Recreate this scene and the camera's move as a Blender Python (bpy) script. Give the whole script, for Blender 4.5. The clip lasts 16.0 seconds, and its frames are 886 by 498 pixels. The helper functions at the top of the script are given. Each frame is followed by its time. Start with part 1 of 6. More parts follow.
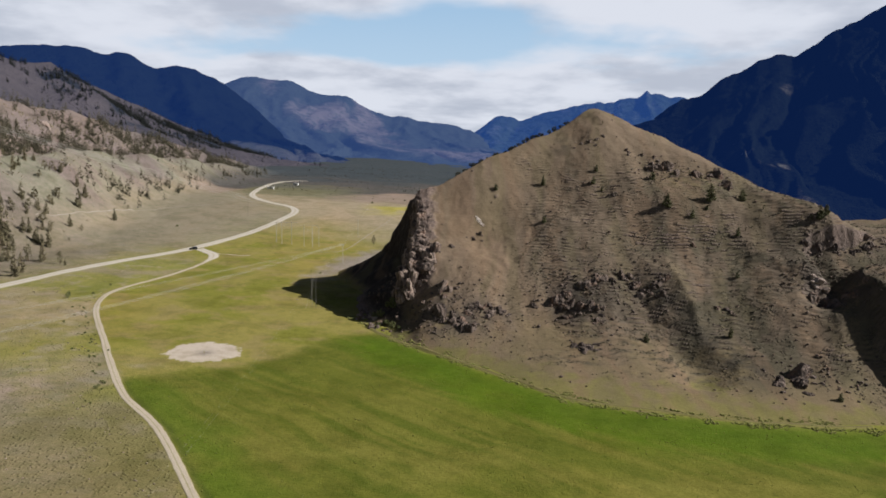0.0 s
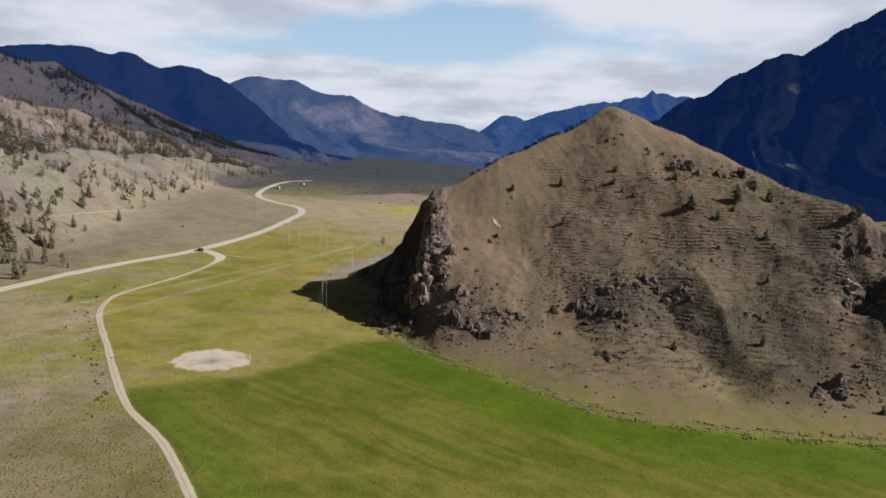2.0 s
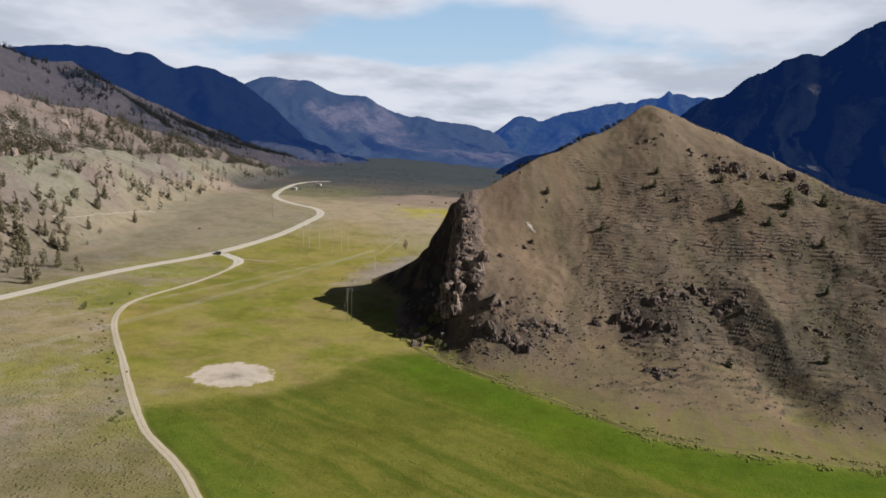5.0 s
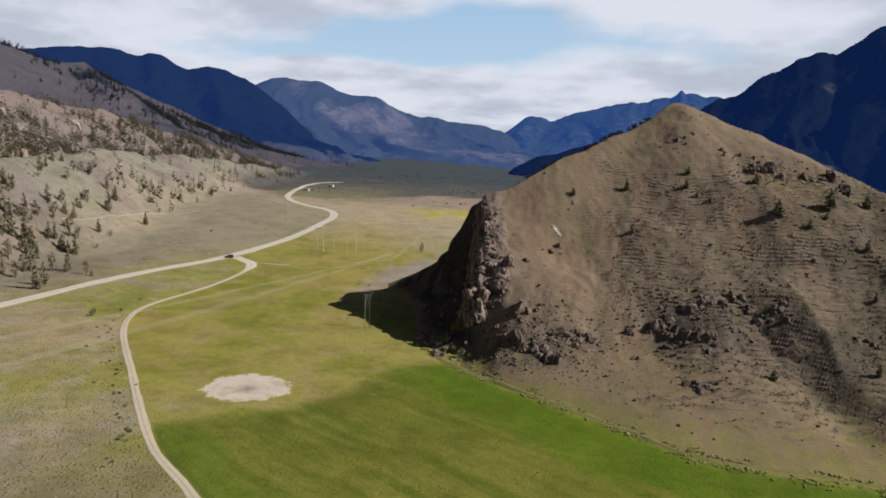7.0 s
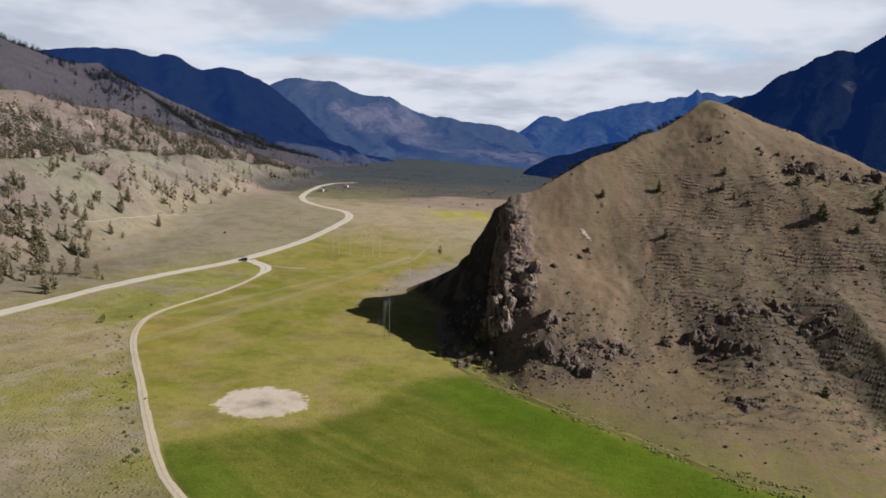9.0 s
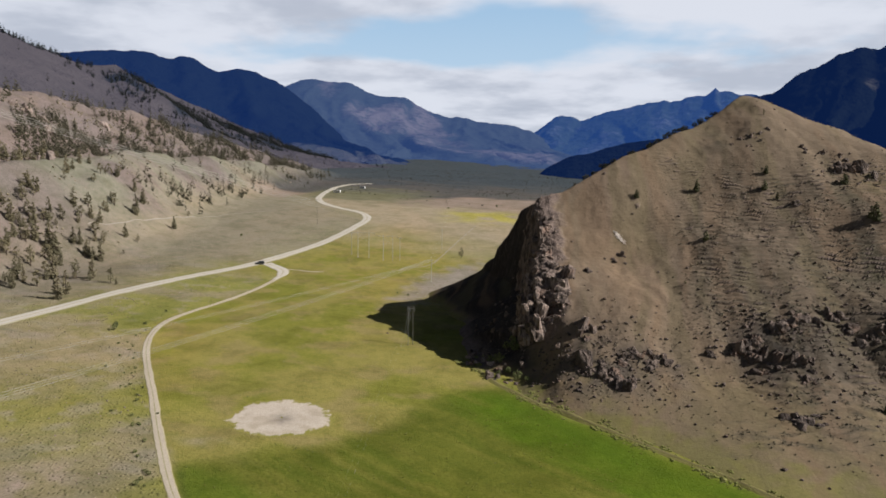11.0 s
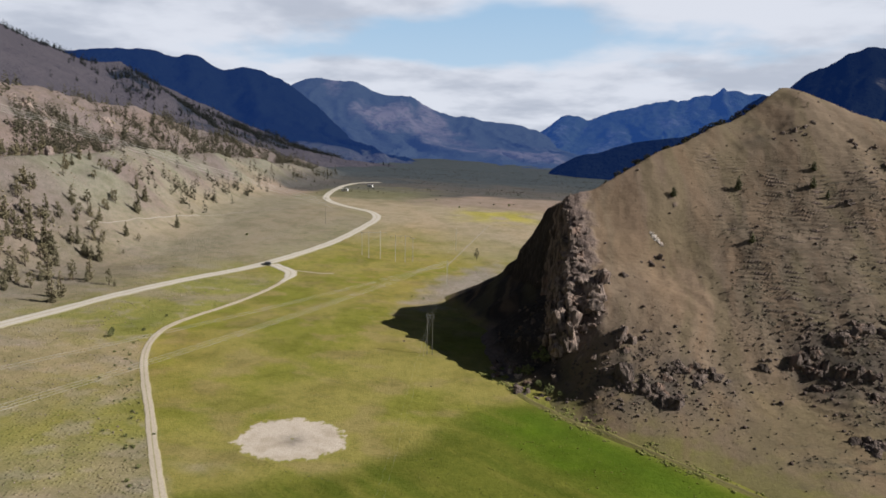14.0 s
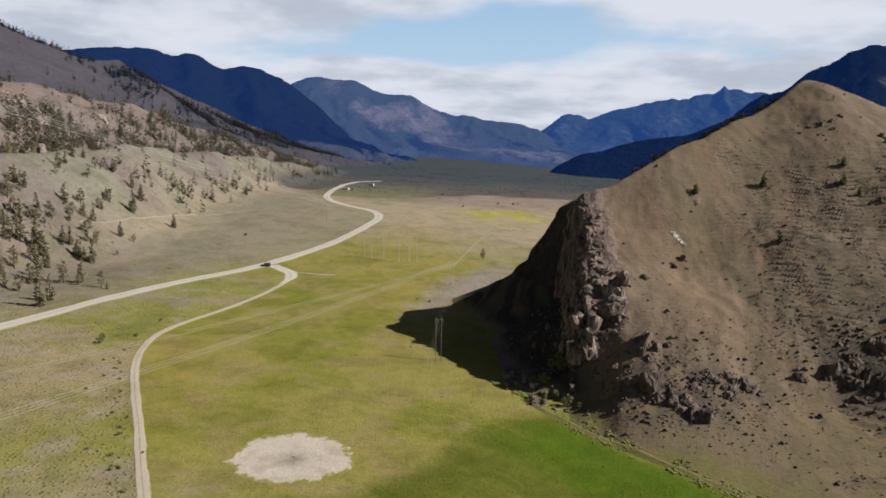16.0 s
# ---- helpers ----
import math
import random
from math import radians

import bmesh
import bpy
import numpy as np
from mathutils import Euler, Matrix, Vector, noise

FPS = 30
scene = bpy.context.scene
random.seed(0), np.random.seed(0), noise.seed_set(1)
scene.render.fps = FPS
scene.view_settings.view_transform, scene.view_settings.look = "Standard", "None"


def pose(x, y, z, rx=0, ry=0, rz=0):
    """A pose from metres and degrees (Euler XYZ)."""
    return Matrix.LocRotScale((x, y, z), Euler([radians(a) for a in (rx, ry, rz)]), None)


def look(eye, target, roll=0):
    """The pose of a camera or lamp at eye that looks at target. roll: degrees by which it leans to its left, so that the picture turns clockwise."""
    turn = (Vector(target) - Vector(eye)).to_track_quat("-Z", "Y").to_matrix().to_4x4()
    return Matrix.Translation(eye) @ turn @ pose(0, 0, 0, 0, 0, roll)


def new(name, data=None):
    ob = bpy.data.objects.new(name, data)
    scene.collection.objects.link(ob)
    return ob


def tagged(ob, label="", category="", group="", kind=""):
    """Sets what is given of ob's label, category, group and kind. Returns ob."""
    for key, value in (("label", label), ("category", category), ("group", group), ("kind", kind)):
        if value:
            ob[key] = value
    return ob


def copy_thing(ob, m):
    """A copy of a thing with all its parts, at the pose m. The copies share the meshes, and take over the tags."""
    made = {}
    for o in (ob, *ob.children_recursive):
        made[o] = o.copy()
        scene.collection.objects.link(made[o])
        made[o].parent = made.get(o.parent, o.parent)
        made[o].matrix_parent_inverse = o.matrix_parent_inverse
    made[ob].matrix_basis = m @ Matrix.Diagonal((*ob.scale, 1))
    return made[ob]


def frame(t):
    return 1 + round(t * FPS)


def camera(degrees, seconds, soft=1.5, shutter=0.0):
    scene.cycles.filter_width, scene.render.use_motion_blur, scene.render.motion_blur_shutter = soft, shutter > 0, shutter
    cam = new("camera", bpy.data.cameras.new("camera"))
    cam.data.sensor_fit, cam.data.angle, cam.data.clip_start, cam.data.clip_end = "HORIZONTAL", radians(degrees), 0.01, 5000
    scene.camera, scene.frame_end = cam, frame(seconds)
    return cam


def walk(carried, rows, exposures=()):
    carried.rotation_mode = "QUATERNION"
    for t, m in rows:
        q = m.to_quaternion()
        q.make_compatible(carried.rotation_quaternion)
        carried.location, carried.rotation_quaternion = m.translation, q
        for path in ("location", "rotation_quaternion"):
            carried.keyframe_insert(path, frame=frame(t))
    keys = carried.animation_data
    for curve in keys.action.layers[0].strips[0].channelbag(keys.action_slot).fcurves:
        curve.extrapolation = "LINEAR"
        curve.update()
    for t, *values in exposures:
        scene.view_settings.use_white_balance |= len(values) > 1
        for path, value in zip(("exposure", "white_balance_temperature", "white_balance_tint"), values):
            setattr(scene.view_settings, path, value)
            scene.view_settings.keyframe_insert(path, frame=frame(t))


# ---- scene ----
cam = camera(66.0, 16.0, soft=1.7)
PATH = [
    (0, (0.463, 0.519, 72.663), (0.409, 2.496, 72.367), 1.3),
    (0.5, (-0.955, 3.366, 72.518), (-1.009, 5.343, 72.221), 1.2),
    (1, (-2.075, 6.208, 72.44), (-2.133, 8.185, 72.143), 1.3),
    (1.5, (-3.407, 8.716, 72.321), (-3.469, 10.693, 72.024), 1.3),
    (2, (-4.826, 11.303, 72.155), (-4.891, 13.28, 71.858), 1.3),
    (2.5, (-6.087, 14.006, 72.137), (-6.158, 15.983, 71.841), 1.3),
    (3, (-7.673, 16.627, 72.022), (-7.748, 18.603, 71.726), 1.3),
    (3.5, (-8.931, 19.272, 71.853), (-9.012, 21.248, 71.559), 1.3),
    (4, (-10.442, 21.87, 71.914), (-10.529, 23.846, 71.618), 1.4),
    (6.5, (-17.443, 36.026, 71.494), (-17.568, 38.0, 71.199), 1.3),
    (7, (-18.812, 39.218, 71.416), (-18.943, 41.191, 71.121), 1.3),
    (7.5, (-19.987, 42.334, 71.352), (-20.125, 44.308, 71.058), 1.2),
    (8, (-21.241, 45.3, 71.363), (-21.389, 47.272, 71.067), 1.2),
    (8.5, (-22.521, 48.432, 71.32), (-22.678, 50.404, 71.025), 1.2),
    (9, (-23.667, 51.527, 71.254), (-23.835, 53.498, 70.958), 1.2),
    (11.5, (-30.242, 66.584, 70.196), (-30.459, 68.55, 69.901), 1.0),
    (12, (-31.678, 69.598, 69.897), (-31.898, 71.564, 69.601), 1.1),
    (12.5, (-33.012, 72.598, 69.598), (-33.233, 74.564, 69.302), 1.1),
    (13, (-34.231, 75.607, 69.21), (-34.453, 77.572, 68.913), 1.0),
    (13.5, (-35.502, 78.581, 68.746), (-35.725, 80.546, 68.45), 1.1),
    (14, (-36.739, 81.4, 68.273), (-36.963, 83.365, 67.977), 1.1),
    (14.5, (-37.874, 84.43, 67.848), (-38.099, 86.395, 67.551), 1.0),
    (15, (-39.031, 87.351, 67.403), (-39.255, 89.316, 67.105), 1.1),
    (15.5, (-40.146, 90.485, 66.936), (-40.37, 92.45, 66.638), 1.1),
    (16, (-41.08, 93.685, 66.805), (-41.304, 95.65, 66.507), 1.0),
]
walk(cam, [(t, look(eye, target, roll)) for t, eye, target, roll in PATH], exposures=((0, 0.57), (16, 0.57)))

# ---- sky and sun ----
SUN_TO = Vector((0.825, -0.08, 0.612)).normalized()  # towards the sun
sun_data = bpy.data.lights.new("sun", "SUN")
sun_data.energy, sun_data.angle, sun_data.color = 5.0, radians(0.5), (1.0, 0.955, 0.91)
sun = new("sun", sun_data)
sun.matrix_world = look((0, 0, 300), Vector((0, 0, 300)) - SUN_TO)

world = bpy.data.worlds.new("sky")
world.use_nodes = True
scene.world = world
wt = world.node_tree
wt.nodes.clear()


def wnode(kind, **values):
    n = wt.nodes.new(kind)
    for k, v in values.items():
        n.inputs[k].default_value = v
    return n


def wmath(op, a, b=None, clamp=False):
    n = wt.nodes.new("ShaderNodeMath")
    n.operation, n.use_clamp = op, clamp
    for i, v in enumerate((a, b)):
        if v is None:
            continue
        if isinstance(v, (int, float)):
            n.inputs[i].default_value = v
        else:
            wt.links.new(v, n.inputs[i])
    return n.outputs[0]


def wrange(v, a, b, c=0.0, d=1.0, smooth=True):
    n = wt.nodes.new("ShaderNodeMapRange")
    n.interpolation_type = "SMOOTHSTEP" if smooth else "LINEAR"
    wt.links.new(v, n.inputs[0])
    for i, x in enumerate((a, b, c, d)):
        n.inputs[1 + i].default_value = x
    return n.outputs[0]


def wmix(f, a, b):
    n = wt.nodes.new("ShaderNodeMix")
    n.data_type = "RGBA"
    wt.links.new(f, n.inputs[0])
    for i, v in ((6, a), (7, b)):
        if isinstance(v, tuple):
            n.inputs[i].default_value = (*v, 1)
        else:
            wt.links.new(v, n.inputs[i])
    return n.outputs[2]


sky = wt.nodes.new("ShaderNodeTexSky")
sky.sky_type, sky.sun_disc = "NISHITA", False
sky.sun_elevation, sky.sun_rotation = math.asin(SUN_TO.z), math.atan2(SUN_TO.x, SUN_TO.y)
coord = wt.nodes.new("ShaderNodeTexCoord")
split = wt.nodes.new("ShaderNodeSeparateXYZ")
wt.links.new(coord.outputs["Generated"], split.inputs[0])
sx, sy, sz = split.outputs
# clouds lie on a flat sheet far overhead, so they draw together towards the horizon
den = wmath("ADD", wmath("MAXIMUM", sz, 0.0), 0.17)
flat = wt.nodes.new("ShaderNodeCombineXYZ")
wt.links.new(wmath("DIVIDE", sx, den), flat.inputs[0])
wt.links.new(wmath("DIVIDE", sy, den), flat.inputs[1])
flat.inputs[2].default_value = 3.7


def wnoise(scale, detail, rough, lift):
    m = wt.nodes.new("ShaderNodeMapping")
    wt.links.new(flat.outputs[0], m.inputs[0])
    m.inputs[1].default_value = (lift * 1.7, lift * 0.6, lift)
    n = wnode("ShaderNodeTexNoise", Scale=scale, Detail=detail, Roughness=rough)
    wt.links.new(m.outputs[0], n.inputs[0])
    return n.outputs[0]


# broken cloud with one long blue gap up the valley
across = wmath("DIVIDE", wmath("ADD", sx, 0.07), 0.27)
above = wmath("DIVIDE", wmath("SUBTRACT", wmath("SUBTRACT", sz, 0.146), wmath("MULTIPLY", sx, 0.03)), 0.034)
gap = wmath("POWER", 2.7183, wmath("MULTIPLY", wmath("ADD", wmath("MULTIPLY", across, across), wmath("MULTIPLY", above, above)), -1.0))
ahead = wrange(sy, 0.0, 0.4)
cover = wmath("ADD", wnoise(1.1, 5, 0.50, 2.0), wmath("SUBTRACT", 0.13, wmath("MULTIPLY", wmath("MULTIPLY", gap, ahead), 0.33)))
cloud = wrange(cover, 0.38, 0.58)
grey = wrange(wmath("ADD", wnoise(1.7, 5, 0.55, 9.0), wmath("MULTIPLY", wmath("ABSOLUTE", sx), 0.10)), 0.42, 0.70)
cloud_colour = wmix(grey, (0.728, 0.765, 0.855), (0.495, 0.54, 0.64))
blue = wmix(wrange(sz, 0.02, 0.30), (0.52, 0.68, 0.84), (0.30, 0.50, 0.74))
bg_sky = wnode("ShaderNodeBackground", Strength=0.02)
wt.links.new(sky.outputs[0], bg_sky.inputs[0])
bg_cloud = wnode("ShaderNodeBackground", Strength=0.66)
wt.links.new(wmix(cloud, blue, cloud_colour), bg_cloud.inputs[0])
blend = wt.nodes.new("ShaderNodeMixShader")
wt.links.new(wrange(sz, 0.20, 0.34, 1.0, 0.0), blend.inputs[0])
wt.links.new(bg_sky.outputs[0], blend.inputs[1])
wt.links.new(bg_cloud.outputs[0], blend.inputs[2])
wout = wt.nodes.new("ShaderNodeOutputWorld")
wt.links.new(blend.outputs[0], wout.inputs[0])

# ---- the shape of the land ----
def smooth(a, b, x):
    k = np.clip((np.asarray(x, float) - a) / (b - a), 0, 1)
    return k * k * (3 - 2 * k)


def noise2(x, y, seed=0):
    """Gradient noise, about -1 to 1, on arrays."""
    x, y = np.asarray(x, float), np.asarray(y, float)
    ix, iy = np.floor(x).astype(np.int64), np.floor(y).astype(np.int64)
    fx, fy = x - ix, y - iy
    u, v = fx * fx * fx * (fx * (fx * 6 - 15) + 10), fy * fy * fy * (fy * (fy * 6 - 15) + 10)

    def corner(dx, dy):
        h = ((ix + dx) * 374761393 + (iy + dy) * 668265263 + seed * 974634777) & 0x7FFFFFFF
        h = ((h ^ (h >> 13)) * 1274126177) & 0x7FFFFFFF
        a = ((h ^ (h >> 16)) & 4095) * (2 * math.pi / 4096)
        return np.cos(a) * (fx - dx) + np.sin(a) * (fy - dy)

    top = corner(0, 0) * (1 - u) + corner(1, 0) * u
    low = corner(0, 1) * (1 - u) + corner(1, 1) * u
    return (top * (1 - v) + low * v) * 1.5


def fbm(x, y, octaves=5, seed=0, gain=0.5):
    total, amp = 0.0, 1.0
    for k in range(octaves):
        total = total + amp * noise2(np.asarray(x) * 2.0 ** k, np.asarray(y) * 2.0 ** k, seed + k)
        amp *= gain
    return total


def ridged(x, y, octaves=4, seed=0):
    total, amp = 0.0, 1.0
    for k in range(octaves):
        total = total + amp * (1 - 2 * np.abs(noise2(np.asarray(x) * 2.0 ** k, np.asarray(y) * 2.0 ** k, seed + k)))
        amp *= 0.5
    return total / 1.9


def valley(x, y):
    """The valley floor, which rises slightly to the west and up the valley and drops to the east behind the hill."""
    x, y = np.asarray(x, float), np.asarray(y, float)
    z = -0.035 * (np.clip(x, -400, 130) + 80) + 12 * smooth(350, 700, y)
    z = z - 95 * smooth(140, 520, x) * smooth(330, 700, y)
    return z


FOOT_Y = (0, 100, 310, 430, 600, 700, 850, 970, 1200, 1320)
FOOT_X = (-300, -285, -240, -235, -262, -275, -290, -296, -318, -335)
SIDE_W = (240, 240, 220, 205, 180, 165, 130, 110, 50, 40)
SIDE_H = (105, 105, 104, 102, 92, 84, 58, 44, 9, 0)


def hillside(x, y):
    """The tree-dotted slope west of the road, above the valley floor."""
    x, y = np.asarray(x, float), np.asarray(y, float)
    s = np.interp(y, FOOT_Y, FOOT_X) + 9 * fbm(y / 70, x / 160, 3, 11) - x
    w, h = np.interp(y, FOOT_Y, SIDE_W), np.interp(y, FOOT_Y, SIDE_H)
    k = np.clip(s / w, 0, 1.5)
    # a smooth lower lobe, a wooded draw behind it, then the upper slope
    rise = np.interp(k, (0, 0.08, 0.2, 0.32, 0.42, 0.5, 0.58, 0.8, 1, 1.25, 1.5), (0, 0.03, 0.17, 0.36, 0.47, 0.43, 0.46, 0.80, 1, 0.95, 0.75))
    lobes = (5.5 + 4 * smooth(0.42, 0.6, k)) * fbm(x / 75 + y / 300, y / 90, 4, 21) * smooth(0.02, 0.35, k) * np.clip(h / 60, 0, 1)
    return h * rise + lobes


def land(x, y):
    x, y = np.asarray(x, float), np.asarray(y, float)
    z = valley(x, y) + hillside(x, y)
    return z + 0.25 * fbm(x / 40, y / 40, 3, 31) + 0.7 * fbm(x / 120, y / 120, 2, 35) * smooth(-120, -200, x)


HILL_FOOT_X = (-70, -41, -24, -9, 5, 21, 33, 48, 65, 88, 124, 200, 300)
HILL_FOOT_Y = (312, 281, 257, 244, 231, 218, 206, 201, 198, 195, 197, 205, 215)
FACE_Y = (262, 276, 290, 305, 318, 332, 346, 365, 392, 430)
FACE_Z = (6, 16, 25, 32, 42, 56, 69, 81, 98, 117)


def softmin(a, b, k):
    h = np.clip(0.5 + 0.5 * (b - a) / k, 0, 1)
    return b * (1 - h) + a * h - k * h * (1 - h)


def terraces(x, y, z):
    """Narrow level paths trodden along the slope: how much the ground steps with them, and where brush holds on their risers."""
    face = smooth(14, 44, x + 9 * fbm(x / 24, y / 24, 3, 101)) * smooth(213, 232, y + 8 * fbm(x / 15, y / 15, 2, 59)) * smooth(362, 326, y + 14 * fbm(x / 20, y / 20, 2, 60))
    face = face * (0.50 + 0.50 * smooth(-0.35, 0.25, fbm(x / 26, y / 18, 3, 62) + 0.5 * np.exp(-(((x - 82) / 13) ** 2)) * smooth(288, 270, y)))
    phase = z * 5.2 + 5.0 * fbm(x / 17, y / 26, 3, 63) + 1.6 * fbm(x / 4.5, y / 7, 2, 66)
    broken = smooth(-0.65, 0.25, fbm(x / 5.5, y / 2.2, 2, 64))
    return 0.25 * np.sin(phase) * face * broken, smooth(0.1, 0.8, np.sin(phase - 2.2)) * face * broken


def hill(x, y):
    """The bare rocky hill: a long front face, a cliff to the west, a steep back and an easy eastern shoulder."""
    x, y = np.asarray(x, float), np.asarray(y, float)
    foot = np.interp(x, HILL_FOOT_X, HILL_FOOT_Y) + 2.5 * fbm(x / 22, y / 60, 2, 41)
    low = valley(x, y)
    near_crag = smooth(-5, -36, x)
    # the eastern half of the face stands forward of the western half
    fold = x + 0.15 * (y - 250) + 2.5 * fbm(x / 40, y / 16, 3, 46)
    nose = x - 0.40 * (y - 260) + 2.0 * fbm(x / 14, y / 11, 3, 49)
    forward = np.interp(fold, (40, 60, 74, 90, 104), (0, 5, 4.5, 18.5, 17)) * smooth(292, 268, y) + np.interp(fold, (40, 66, 104), (0, 4, 17)) * smooth(268, 292, y) + 15 * np.clip((nose - 104) / 40, 0, 1) + 26 * smooth(143, 159, x) * smooth(278, 256, y)
    forward = forward * (1 - smooth(296, 342, y))
    start = 262 - forward
    depth = np.maximum(start - foot, 14) + 11 * near_crag
    climb = np.clip((y - foot) / depth, -0.5, 1)
    apron = low + (0.45 * climb + 0.55 * np.maximum(climb, 0) ** 2.2) * (6 - low)
    late = np.maximum(foot + depth - start, 0) * (1 - smooth(284, 306, y))
    front = np.where(y < foot + depth, apron, np.interp(y - late + forward, FACE_Y, FACE_Z))
    # a bluff along the top of the eastern spur, a hollow and a gully below it
    rim = y - 0.22 * (x - 143) + 1.6 * fbm(x / 7, y / 30, 2, 47) + 0.03 * np.maximum(150 - x, 0) ** 2
    front = front - 7.5 * smooth(138, 146, x) * smooth(286.5, 283.5, rim) * smooth(246, 268, y)
    front = front - 8.0 * np.exp(-(((x - 138) / 5.5) ** 2) - ((y - 257) / 6) ** 2) + 2.5 * np.exp(-(((x - 137) / 6) ** 2) - ((y - 267) / 5) ** 2)
    front = front + 4.0 * np.exp(-(((x - 108) / 30) ** 2) - ((y - 320) / 18) ** 2)
    front = front - 2.6 * np.exp(-(((fold - 80) / 7) ** 2)) * smooth(211, 224, y) * smooth(252, 238, y)
    front = front + 3.0 * np.exp(-(((x - 58) / 15) ** 2)) * smooth(215, 260, y) * (1 - smooth(330, 380, y))
    front = front + 3.5 * np.exp(-(((x - 44) / 15) ** 2) - ((y - 308) / 12) ** 2) - 2.4 * np.exp(-(((x - 38) / 16) ** 2) - ((y - 340) / 13) ** 2)
    front = front - 3.5 * np.exp(-(((x + 21) / 12) ** 2) - ((y - 275) / 9) ** 2)
    # a rib below the summit with a hollow west of it
    upper = smooth(300, 330, y) * (1 - smooth(372, 392, y))
    rib_x = 76 - 0.10 * (y - 340)
    front = front + upper * (2.4 * np.exp(-(((x - rib_x) / 11) ** 2)) - 2.6 * np.exp(-(((x - rib_x + 25) / 15) ** 2)))
    east = np.maximum(98 - 0.57 * np.maximum(x - 73, 0), 40 + 0.02 * (x - 190)) - 0.35 * np.maximum(y - 395, 0)
    east = east - 1.0 * np.maximum(y - 372 + 0.20 * (x - 130), 0) * smooth(120, 160, x)
    crest = np.interp(x, (-30, -21, -3, 22, 40, 64, 72, 110), (45, 50, 53.5, 63.5, 73, 90, 98, 104))
    behind = (x + 21) * -0.54 + (y - 330) * 0.84
    flat_top = 21 * (1 - smooth(-5, 50, x))
    back = crest - 0.11 * np.clip(behind, 0, flat_top) - 1.05 * np.maximum(behind - 1 - flat_top, 0) + 1.05 * np.clip(1 - behind, 0, 40)
    back = np.where(back < 22, 22 - 0.55 * (22 - back), back)
    edge = -19.5 + 2.5 * smooth(296, 282, y) + 2.2 * fbm(y / 11, x / 60, 3, 43) - 0.05 * np.abs(y - 318) - 0.45 * np.maximum(y - 337, 0)
    d = x - edge
    west = np.where(d > -4.5, 53 - 0.7 * np.maximum(y - 337, 0) + (8.6 - 0.155 * np.clip(y - 337, 0, 45)) * d, 14.3 - 8.0 * smooth(302, 274, y) + (0.62 - 0.34 * smooth(300, 274, y)) * (d + 4.5)) + 3 * np.maximum(d, 0)
    west = west + 30 * smooth(286, 270, y)
    z = softmin(front, east, 8.0)
    z = softmin(z, back, 2.5)
    z = softmin(z, west, 2.0 + 9.0 * (1 - smooth(8, 24, np.minimum(z, west))))
    # the broken crag along the top of the cliff
    crag = smooth(9.5, 3.0, d + 2.5 * fbm(x / 8, y / 9, 2, 44)) * smooth(277, 286, y) * smooth(346, 330, y) * smooth(-3, 0.5, d) * (0.45 + 0.55 * smooth(322, 304, y))
    z = z + crag * (3.4 * ridged(x / 6.5, y / 8.5, 4, 45) - 0.6)
    body = smooth(2, 14, z - low)
    bumps = 1.6 * fbm(x / 28, y / 34, 4, 51) + 0.35 * ridged(x / 5, y / 7, 3, 55) + 0.22 * (ridged(x / 17 + 0.3 * fbm(x / 40, y / 40, 2, 57), y / 75, 3, 58) - 0.5) * smooth(250, 275, y)
    return z + body * bumps + smooth(1, 5, z - low) * terraces(x, y, z)[0]


def hill_mix(x, y):
    """Where the hill stands over the land."""
    return np.maximum(hill(x, y), land(x, y))

